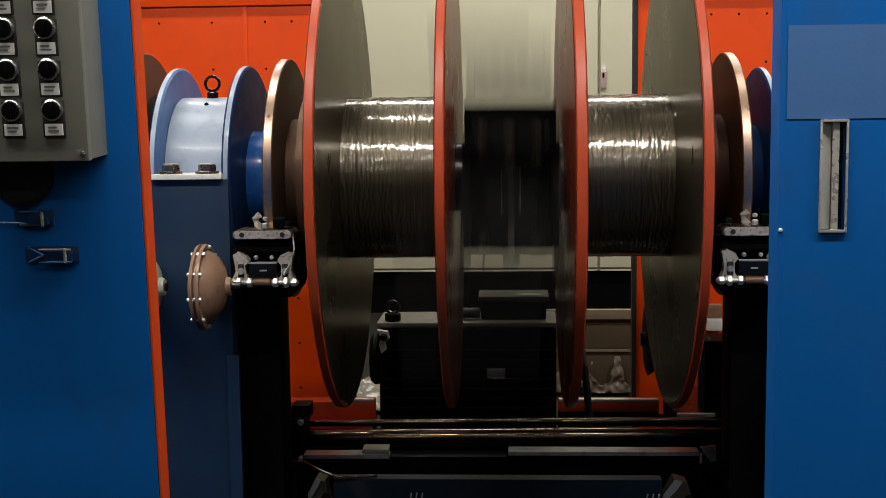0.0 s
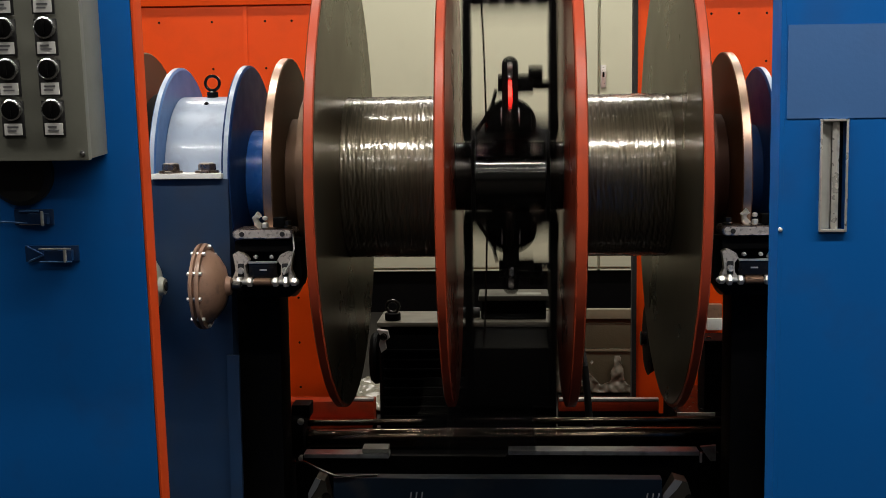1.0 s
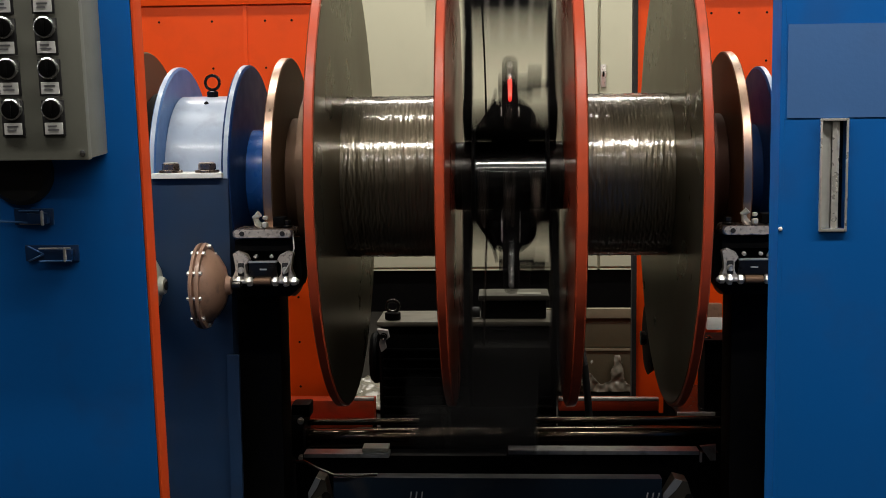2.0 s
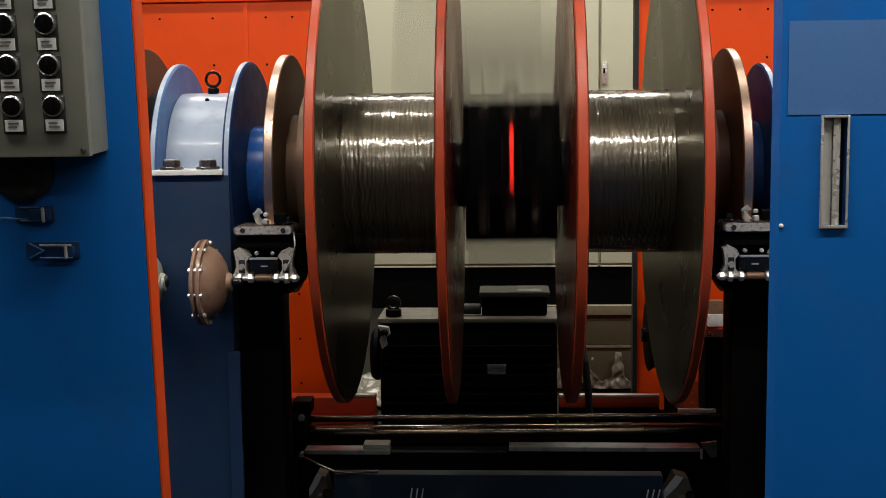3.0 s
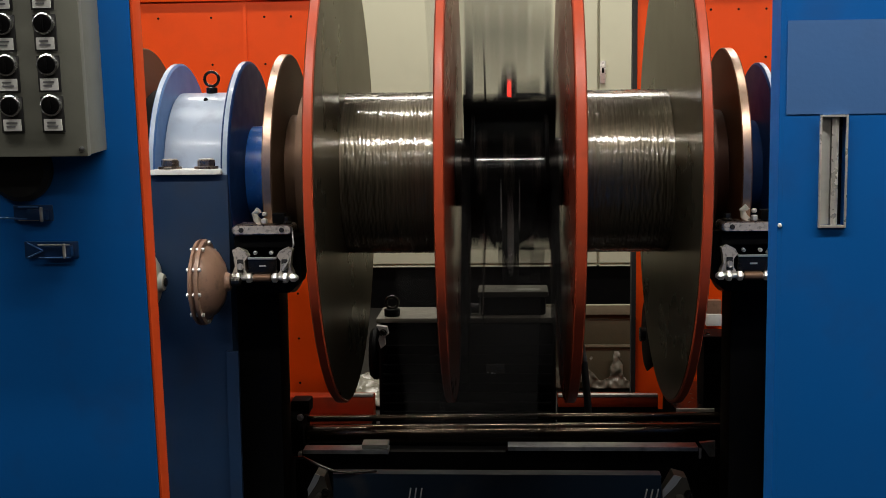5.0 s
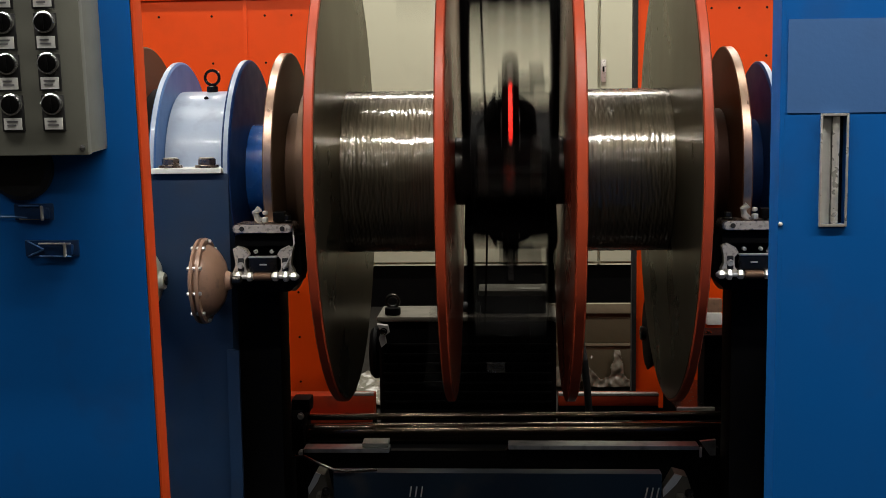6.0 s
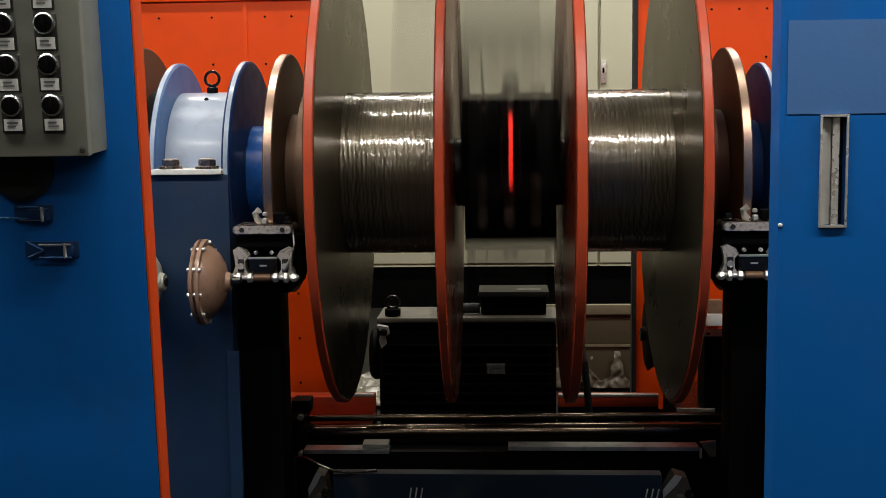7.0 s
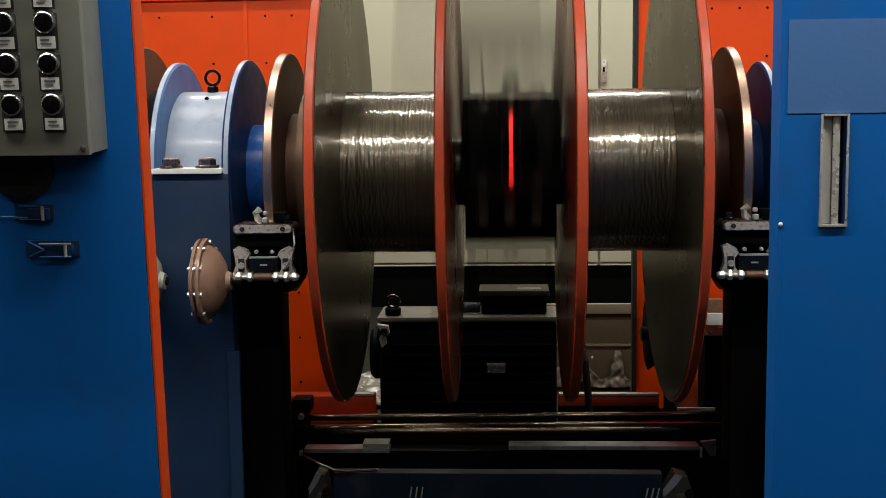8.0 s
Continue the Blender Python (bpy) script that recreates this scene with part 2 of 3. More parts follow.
def part(name, bm, material, parent, label="", smooth=True):
    me = bpy.data.meshes.new(name)
    bm.to_mesh(me)
    bm.free()
    if smooth:
        me.polygons.foreach_set("use_smooth", [True] * len(me.polygons))
        me.set_sharp_from_angle(angle=radians(32))
    me.materials.append(material)
    ob = new(name, me)
    ob.parent = parent
    if label:
        tagged(ob, label=label)
    return ob


def thing(name, at, label, category, group="", kind=""):
    ob = new(name)
    ob.empty_display_size = 0.05
    ob.matrix_basis = pose(*at)
    return tagged(ob, label, category, group, kind)


def B():
    return bmesh.new()


def structure(name, bm, material, label, category):
    return tagged(part(name, bm, material, None), label, category, kind="structure")


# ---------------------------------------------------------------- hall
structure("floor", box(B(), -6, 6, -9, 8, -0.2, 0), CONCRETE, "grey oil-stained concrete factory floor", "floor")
structure("wall_north", box(B(), -6, 6, 8, 8.2, 0, CEIL), WALL, "plain grey painted hall wall", "wall")
structure("wall_south", box(B(), -6, 6, -9.2, -9, 0, CEIL), WALL, "plain grey painted hall wall", "wall")
structure("wall_west", box(B(), -6.2, -6, -9, 8, 0, CEIL), WALL, "plain grey painted hall wall", "wall")
structure("wall_east", box(B(), 6, 6.2, -9, 8, 0, CEIL), WALL, "plain grey painted hall wall", "wall")
structure("ceiling", box(B(), -6, 6, -9, 8, CEIL, CEIL + 0.2), WALL, "plain grey hall ceiling", "ceiling")

for lx0, lx1, row_y, row_z, watts, wide in LAMP_ROWS:
    lamp = thing("ceiling_lamp", ((lx0 + lx1) / 2, row_y, row_z), "long white strip lamp hung out of view from the hall ceiling", "lamp", "strip lamps under the ceiling")
    part("housing", box(B(), (lx0 - lx1) / 2 - 0.02, (lx1 - lx0) / 2 + 0.02, -0.03 - wide / 2, 0.03 + wide / 2, 0, 0.07, 0.01), WHITE, lamp)
    for k in (-0.4, 0.4):
        part("hanger", rod(B(), 0.006, 0.07, CEIL - row_z, "Z", (k * (lx1 - lx0), 0, 0), 8), STEEL, lamp)

# ---------------------------------------------------------------- grey switch cabinets behind the machine
CY = 4.3


def cabinet(x0, x1, lock):
    c = thing("switch_cabinet", ((x0 + x1) / 2, CY, 0), "tall grey steel switch cabinet standing on a dark plinth", "cabinet", "row of switch cabinets")
    w = (x1 - x0) / 2
    part("plinth", box(B(), -w, w, 0.03, 0.5, 0, 0.25), BLACK, c, "dark recessed plinth")
    part("body", box(B(), -w, w, 0.03, 0.5, 0.25, 2.3, 0.004), GREY, c)
    door = part("door", box(B(), -w + 0.008, w - 0.008, 0, 0.026, 0.268, 2.28, 0.006), GREY, c)
    part("kick_strip", box(B(), -w + 0.008, w - 0.008, 0.002, 0.026, 0.248, 0.256, 0.002), GREY, c)
    if lock:
        part("lock_plate", box(B(), -w + 0.008, -w + 0.04, -0.012, -0.001, 1.31, 1.44, 0.004), ALU, door, "narrow chrome swing-handle lock")
        part("lock_lever", box(B(), -w + 0.018, -w + 0.03, -0.02, -0.0125, 1.37, 1.40, 0.004), BLACK, door)


for x0, x1, lock in ((-2.125, -1.235, True), (-1.235, -0.345, False), (-0.345, 0.545, False), (0.545, 1.36, True), (1.36, 2.2, True)):
    cabinet(x0, x1, lock)

# ---------------------------------------------------------------- orange rear guard
RY = 0.75


def rear_guard(x0, x1, label, inner):
    g = thing("rear_guard", ((x0 + x1) / 2, RY, 0), label, "machine guard", "orange rear guards")
    w = (x1 - x0) / 2
    part("sheet", box(B(), -w, w, 0, 0.03, 0.06, 1.75, 0.004), ORANGE, g)
    part("foot", box(B(), -w, w, -0.02, 0.05, 0, 0.06, 0.004), BLACK, g)
    part("edge_seal", box(B(), *((w, w + 0.012) if inner > 0 else (-w - 0.012, -w)), -0.004, 0.034, 0.06, 1.75), RUBBER, g)
    part("top_band", box(B(), -w, w, -0.010, -0.001, 1.453, 1.745, 0.002), ORANGE, g)
    if inner > 0:
        part("seam_strip", box(B(), w - 0.284, w - 0.272, -0.004, -0.0005, 0.3, 1.452, 0.001), ORANGE, g)
    for i in range(int((x1 - x0) / 0.075)):
        for k in range(9):
            x, z = -w + 0.05 + i * 0.0755, 0.36 + 0.131 * k
            if (x0 + x1) / 2 + x > 0.55 or -0.66 < (x0 + x1) / 2 + x < -0.56 or (z > 1.25 and i % 2):
                part("rivet", lathe(B(), [(0.0035, 0), (0.003, -0.002), (0.001, -0.003)], 8, "Y", (x, -0.0002, z)), BLACK, g)


rear_guard(-1.25, -0.45, "bright orange sheet-metal rear guard with small dark rivets", 1)
rear_guard(0.37, 1.25, "bright orange sheet-metal rear guard beside the grey cabinets", -1)

for x0, x1, leg in ((-0.70, -0.37, -0.69), (0.145, 0.42, 0.35)):
    low = thing("low_beam", (0, RY - 0.12, 0), "low grimy orange steel beam beside the motor stand, shade in its red colour", "beam", "low orange beams")
    part("web", box(B(), x0, x1, 0, 0.06, 0.296 if x0 < 0 else 0.318, 0.346, 0.003), RED_SHADE, low)
    part("lower_lip", box(B(), x0, x1, -0.05 if x0 < 0 else 0.0, 0.06, 0.282, 0.2955 if x0 < 0 else 0.3175, 0.002), RED_SHADE if x0 < 0 else BLACK, low)
    part("top_strip", box(B(), max(x0, -0.44), x1, 0.0, 0.02, 0.3465, 0.354, 0.001), STEEL, low, "worn bare steel edge strip")
    part("skirt", box(B(), x0 - 0.03 * (x0 < 0), x1 + 0.33 * (x0 > 0), 0.062, 0.075, 0, 0.295, 0.002), BLACK, low)
    part("leg", box(B(), leg, leg + 0.06, 0.0, 0.06, 0, 0.2815), BLACK, low)

# ---------------------------------------------------------------- floor clutter behind
pal = thing("pallet", (0.35, 2.52, 0), "low wooden pallet under an olive board crate", "pallet")
for k in range(5):
    part("board", box(B(), -0.35, 0.55, -0.3 + k * 0.15, -0.19 + k * 0.15, 0.09, 0.112, 0.003), WOOD, pal)
for k in range(3):
    part("bearer", box(B(), -0.34 + k * 0.4, -0.25 + k * 0.4, -0.3, 0.41, 0, 0.088, 0.004), WOOD, pal)
crate = thing("wrapped_crate", (0.42, 2.4, 0.112), "olive board crate with torn cloudy plastic film at its foot", "crate")
part("case", box(B(), -0.25, 0.25, -0.19, 0.05, 0, 0.205, 0.006), WOOD, crate)
part("lower_board", box(B(), -0.25, 0.25, -0.203, -0.191, -0.106, 0.067, 0.003), WOOD, crate)
part("batten", box(B(), -0.255, 0.255, -0.214, -0.191, 0.069, 0.079, 0.002), PALE_BOARD, crate, "pale narrow batten")
part("upper_board", box(B(), -0.25, 0.25, -0.205, -0.191, 0.081, 0.182, 0.003), WOOD, crate)
part("lid", box(B(), -0.27, 0.27, -0.225, -0.190, 0.2055, 0.245, 0.004), PALE_BOARD, crate, "pale dusty top rail")
bm = B()
bmesh.ops.create_grid(bm, x_segments=150, y_segments=60, size=0.5)
for v in bm.verts:
    x, y = v.co.x * 0.54, (v.co.y + 0.5) * 0.15
    v.co = (x, -0.232 - 0.03 * abs(noise.noise((x * 14, y * 14, 0))) - 0.018 * noise.noise((x * 40, y * 35, 3)), y - 0.095)
torn = [f for f in bm.faces if noise.noise((f.calc_center_median().x * 15, f.calc_center_median().z * 17, 9)) + (f.calc_center_median().z + 0.04) * 6 > -0.02]
bmesh.ops.delete(bm, geom=torn, context="FACES")
film = part("plastic_film", bm, FILM, crate, "torn cloudy plastic film")
film.modifiers.new("thick", "SOLIDIFY").thickness = 0.002

# ---------------------------------------------------------------- motor
stand = thing("motor_stand", (-0.174, 0.689, 0), "black steel stand under the motor", "stand")
stand.scale = (1.09, 1.09, 0.7185)
part("top_plate", box(B(), -0.25, 0.20, -0.16, 0.2, 0.25, 0.27, 0.003), BLACK, stand)
part("side_plate", box(B(), -0.23, -0.20, -0.14, 0.18, 0, 0.249, 0.003), BLACK, stand)
part("side_plate", box(B(), 0.15, 0.18, -0.14, 0.18, 0, 0.249, 0.003), BLACK, stand)
part("front_plate", box(B(), -0.199, 0.149, -0.13, -0.11, 0.0, 0.249, 0.003), BLACK, stand)
mot = thing("electric_motor", (-0.109, 0.689, 0.194), "black electric motor with a terminal box and lifting eye", "motor")
mot.scale = (1.13, 1.09, 1.09)
part("base", box(B(), -0.23, 0.2, -0.01, 0.2, 0.0003, 0.03, 0.004), BLACK, mot)
part("housing", box(B(), -0.222, 0.222, 0.0, 0.17, 0.031, 0.322, 0.015, 3), BLACK, mot)
for k in range(9):
    part("fin", box(B(), -0.21, 0.21, -0.013, -0.001, 0.06 + k * 0.025, 0.066 + k * 0.025, 0.001), BLACK, mot)
part("top_cover", box(B(), -0.226, 0.226, -0.005, 0.18, 0.323, 0.336, 0.005), MOTOR_TOP, mot, "dusty grey-brown top cover plate")
tb = part("terminal_box", box(B(), 0.034, 0.198, 0.03, 0.14, 0.337, 0.385, 0.008), BLACK, mot)
part("terminal_lid", box(B(), 0.028, 0.205, 0.022, 0.148, 0.386, 0.400, 0.004), GRIME, tb, "dark grey terminal box lid")
part("lid_label", box(B(), 0.125, 0.185, 0.035, 0.075, 0.4003, 0.4015), BOXGREY, tb)
part("name_plate", box(B(), 0.048, 0.094, -0.0175, -0.0135, 0.192, 0.219, 0.0006), CHROME, mot, "small dull metal name plate")
part("lifting_eye", tube(B(), ring_pts(-0.188, 0.03, 0.372, 0.0155), 0.0042), OILY, mot)
part("eye_base", rod(B(), 0.02, 0.3365, 0.356, "Z", (-0.188, 0.03, 0)), BLACK, mot)
part("cable_gland", rod(B(), 0.014, -0.02, 0.032, "X", (0, 0.05, 0.3525)), RUBBER, mot)
part("fan_cowl", rod(B(), 0.070, -0.250, -0.2225, "X", (0, 0.09, 0.225), 40, 0.012), BLACK, mot)
part("clamp", prism(B(), [(-0.222, 0.322), (-0.196, 0.318), (-0.192, 0.300), (-0.203, 0.292), (-0.200, 0.272), (-0.212, 0.262), (-0.218, 0.285), (-0.212, 0.302)], -0.035, -0.0135), STEEL, mot, "bright worn bent clamp")
part("clamp_bolt", hexbolt(B(), -0.2055, -0.035, 0.304, 0.007, 0.01), OILY, mot)

# ---------------------------------------------------------------- base rails and beams
rail = thing("guide_rail", (0, 0.22, 0), "dark oily round guide rail across the machine", "rail")
RISE = pose(0, 0, 0.004, 0, -0.55, 0)
part("shaft", rod(B(), 0.023, -0.495, 0.53, "X", (0, 0, 0.354), 32), BAR_BROWN, rail).matrix_basis = RISE
part("upper_rod", rod(B(), 0.008, -0.495, 0.53, "X", (0, 0.02, 0.387), 16), BAR_BROWN, rail, "thin polished upper rod").matrix_basis = RISE
col = part("collar", rod(B(), 0.06, -0.525, -0.488, "X", (0, 0, 0.365), 24, 0.006), BLACK, rail)
part("collar_ear", box(B(), -0.52, -0.475, -0.03, 0.03, 0.41, 0.443, 0.006), BLACK, col)
for k in range(2):
    part("collar_bolt", hexbolt(B(), -0.492, -0.06, 0.32 + 0.09 * k, 0.006, 0.008), STEEL, col)
for k in range(2):
    part("bracket", box(B(), (-0.56, 0.531)[k], (-0.526, 0.56)[k], -0.05, 0.05, 0.0, 0.42, 0.004), BLACK, rail)

tray = thing("base_tray", (0, 0.05, 0), "black steel base tray with worn bright edges", "machine base")
part("front_web", prism(B(), [(-0.47, 0.24), (0.48, 0.24), (0.48, 0.3665), (0.004, 0.3665), (-0.002, 0.3575), (-0.47, 0.3575)], 0.0, 0.02), BLACK, tray)
part("pad", box(B(), -0.33, -0.27, -0.015, 0.03, 0.3685, 0.379, 0.003), BOXGREY, tray, "worn grey clamp pad")
part("edge_bar", box(B(), -0.464, -0.268, -0.022, 0.02, 0.358, 0.368, 0.002), GALV_DULL, tray, "worn grey flat bar")
part("edge_bar", box(B(), 0.004, 0.432, -0.022, 0.02, 0.367, 0.377, 0.002), GALV_DULL, tray, "worn grey flat bar")
part("gusset", prism(B(), [(0.436, 0.384), (0.471, 0.388), (0.471, 0.352), (0.458, 0.352)], -0.012, -0.0005), GALV_DULL, tray, "worn grey gusset")
part("gusset_pin", rod(B(), 0.003, 0.350, 0.374, "Z", (0.436, -0.02, 0), 8), STEEL, tray)
part("foot", box(B(), -0.44, -0.36, 0.0, 0.06, 0, 0.238), BLACK, tray)
part("foot", box(B(), 0.37, 0.45, 0.0, 0.06, 0, 0.238), BLACK, tray)

beam = thing("base_beam", (0, -0.12, 0), "dark blue steel base beam of the machine", "machine base")
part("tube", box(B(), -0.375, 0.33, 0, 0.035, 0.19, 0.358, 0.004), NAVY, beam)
part("foot", box(B(), -0.34, -0.26, 0.002, 0.033, 0, 0.189), BLACK, beam)
part("foot", box(B(), 0.24, 0.32, 0.002, 0.033, 0, 0.189), BLACK, beam)

# ---------------------------------------------------------------- pedestals and bearings
AX = 1.0


def pedestal(side, x0, x1):
    """Blue column under the bearing and the black brake column beside it."""
    p = thing("bearing_pedestal", ((x0 + x1) / 2, 0, 0), "dark blue steel pedestal under the shaft bearing", "pedestal", "shaft pedestals")
    w = (x1 - x0) / 2
    part("column", box(B(), -w, w, -0.25, 0.25, 0.02, 1.0115, 0.006), BLUE_DARK, p)
    part("foot_plate", box(B(), -w - 0.03, w + 0.03, -0.28, 0.28, 0, 0.02, 0.003), BLACK, p)
    s = 1 if side < 0 else -1
    part("cover_strip", box(B(), *sorted((s * (w - 0.012), s * (w + 0.013))), -0.262, -0.2505, 0.1, 0.655, 0.002), BLUE_DARK, p)


pedestal(-1, -0.72, -0.552)
pedestal(1, 0.552, 0.72)


def bearing(side):
    b = thing("bearing_housing", (side * 0.635, 0, AX), "glossy pale blue bearing housing with end flanges", "bearing", "shaft bearings")
    s = side
    half = []
    bm = B()
    n = 28
    for k in range(n + 1):
        t = math.pi * k / n
        half.append((0.180 * math.cos(t), max(0.0118, 0.180 * math.sin(t))))
    prism(bm, half, -0.066, 0.066, "X")
    part("cap", bm, BLUE_LIGHT, b)
    part("foot_flange", box(B(), -0.072, 0.072, -0.262, -0.16, 0.0118, 0.0225, 0.003), WHITE, b, "pale worn foot flange")
    part("foot_flange", box(B(), -0.072, 0.072, 0.16, 0.262, 0.0118, 0.026, 0.004), BLUE_LIGHT, b)
    for k in (-1, 1):
        part("bolt", hexbolt(B(), k * 0.037, -0.235, 0.0227, 0.018, 0.018, "Z", 1), IRON, b, "rusty brown hexagon bolt with a bright worn head")
        part("bolt_crown", rod(B(), 0.0155, 0.0409, 0.0432, "Z", (k * 0.037, -0.235, 0), 6), WORN, b, "bright worn bolt crown")
    p0, q = (-0.082, 0.243) if s < 0 else (-0.100, 0.228)
    part("end_flange", lathe(B(), [(0.05, p0), (q - 0.004, p0), (q, p0 + 0.003), (q, p0 + 0.012), (q - 0.004, p0 + 0.015), (0.05, p0 + 0.015)], 96), BLUE_MID if s < 0 else FLANGE_NAVY, b)
    part("end_flange", lathe(B(), [(0.05, 0.067), (0.242, 0.067), (0.246, 0.070), (0.246, 0.082), (0.242, 0.085), (0.05, 0.085)], 96), FLANGE_NAVY if s < 0 else BLUE_MID, b)
    for r, x in ((q + 0.0007, p0 + 0.0075), (0.2467, 0.076)):
        part("flange_edge", lathe(B(), [(r - 0.013, x - 0.0045), (r, x - 0.0045), (r, x + 0.0045), (r - 0.013, x + 0.0045)], 96), BLUE_LIGHT, b, "pale worn flange edge")
    part("seal_ring", lathe(B(), [(0.05, -s * 0.086), (0.106, -s * 0.086), (0.106, -s * 0.126), (0.098, -s * 0.130), (0.05, -s * 0.130)], 64), SEAL_BLUE if s < 0 else FLANGE_NAVY, b, "bright blue seal ring" if s < 0 else "navy seal ring")
    e = part("eye_bolt", tube(B(), ring_pts(0, -0.02, 0.209, 0.0155), 0.0033), OILY, b, "forged lifting eye bolt")
    part("eye_collar", rod(B(), 0.012, 0.176, 0.191, "Z", (0, -0.02, 0)), OILY, e)
    part("plug", rod(B(), 0.005, -0.002, 0.004, "Y", (0, -0.078, 0.163), 8), BLACK, b)


bearing(-1)
bearing(1)

shaft = thing("main_shaft", (0, 0, AX), "dark steel main shaft through the spools", "shaft")
part("bar", rod(B(), 0.055, -0.95, 0.95, "X", (0, 0, 0), 32), OILY, shaft)
part("coupling", rod(B(), 0.188, -0.765, -0.722, "X", (0, 0, 0), 48, 0.006), BLACK, shaft, "black shaft coupling")
part("drive_disc", lathe(B(), [(0.056, -0.80), (0.275, -0.80), (0.278, -0.797), (0.278, -0.783), (0.275, -0.78), (0.056, -0.78)], 96), DISC, shaft, "rust-brown drive disc")

# ---------------------------------------------------------------- spools


def spool(side):
    """Spool with red-rimmed flanges, a barrel and a band of wound wire. side -1 or 1."""
    s = thing("wire_spool", (0, 0, AX), "large red-rimmed steel spool wound with shiny steel wire", "spool", "wire spools")
    inner, outer = ((0.108, 0.125), (0.341, 0.359)) if side < 0 else ((0.126, 0.146), (0.348, 0.366))

    def flange(a, b, face):
        lo, hi = sorted((side * a, side * b))
        rim = part("flange", lathe(B(), [(0.06, lo), (0.497, lo), (0.5, lo + 0.002), (0.5, hi - 0.002), (0.497, hi), (0.06, hi)], 160), RED, s)
        for x, out in ((lo, -1), (hi, 1)):
            part("face_plate", lathe(B(), [(0.06, x), (0.494, x), (0.492, x + out * 0.0015), (0.06, x + out * 0.0015)], 128), face, rim)

    flange(inner[0], inner[1], FLANGE_RED)
    flange(outer[0], outer[1], FLANGE)
    lo, hi = sorted((side * (inner[1] + 0.0016), side * (outer[0] - 0.0016)))
    part("barrel", lathe(B(), [(0.170, lo), (0.170, hi)], 96), BARREL, s)
    a, b = inner[1] + 0.0018, outer[0] - 0.0018
    turns = 80
    prof = [(0.15, side * a)]
    for k in range(turns * 4 + 1):
        u = a + (b - a) * k / (turns * 4)
        lay = 0.0009 * noise.noise((u * 60, side * 3, 0)) + 0.0002 * noise.noise((u * 260, side, 5))
        prof.append((0.1755 + 0.0002 * abs(math.sin(math.pi * k / 4)) + lay, side * u))
    prof.append((0.15, side * b))
    part("wire_winding", lathe(B(), prof, 220, wobble=0.0006), WIRE, s, "tightly wound bright steel wire")
    lo, hi = sorted((side * 0.368, side * 0.43))
    part("hub", lathe(B(), [(0.05, lo), (0.18, lo), (0.18, hi), (0.05, hi)], 64), DISC if side < 0 else DISC_DARK, s, "brown steel hub" if side < 0 else "dark rusty steel hub")
    lo, hi = sorted((side * 0.462, side * 0.482))
    d = part("brake_disc", lathe(B(), [(0.056, lo), (0.258, lo), (0.26, lo + 0.002), (0.26, hi - 0.002), (0.258, hi), (0.056, hi)], 128), DISC if side < 0 else DISC_REFLECT, s, "rust-brown brake disc" if side < 0 else "dark brown brake disc with the orange guard's reflection in its colour")
    part("disc_edge", lathe(B(), [(0.25, lo + 0.0025), (0.2608, lo + 0.0025), (0.2608, hi - 0.0025), (0.25, hi - 0.0025)], 128), EDGE_STEEL, d, "bright turned disc edge")
    lo, hi = sorted((side * 0.431, side * 0.461))
    part("hub_step", lathe(B(), [(0.05, lo), (0.13, lo), (0.13, hi), (0.05, hi)], 64), DISC if side < 0 else DISC_DARK, s)
    return s


spools = [spool(-1), spool(1)]

# ---------------------------------------------------------------- turning flyer between the spools
fly = thing("wire_flyer", (0.012, 0, AX), "black steel flyer turning fast between the spools", "flyer")
part("hub_core", lathe(B(), [(0.056, -0.0745), (0.074, -0.0745), (0.074, 0.0745), (0.056, 0.0745)], 64), CORE, fly, "polished dark steel sleeve")
for s in (-1, 1):
    part("hub_collar", lathe(B(), [(0.056, s * 0.084), (0.074, s * 0.084), (0.074, s * 0.115 - 0.0025), (0.056, s * 0.115 - 0.0025)], 48), OILY, fly)
    part("hub_cheek", box(B(), *sorted((s * 0.0752, s * 0.083)), -0.10, 0.10, -0.0775, 0.0775, 0.003), BLACK, fly)
    part("hub_plate", box(B(), -0.101, 0.101, -0.142, 0.142, *sorted((s * 0.078, s * 0.098)), 0.004), BLACK, fly)
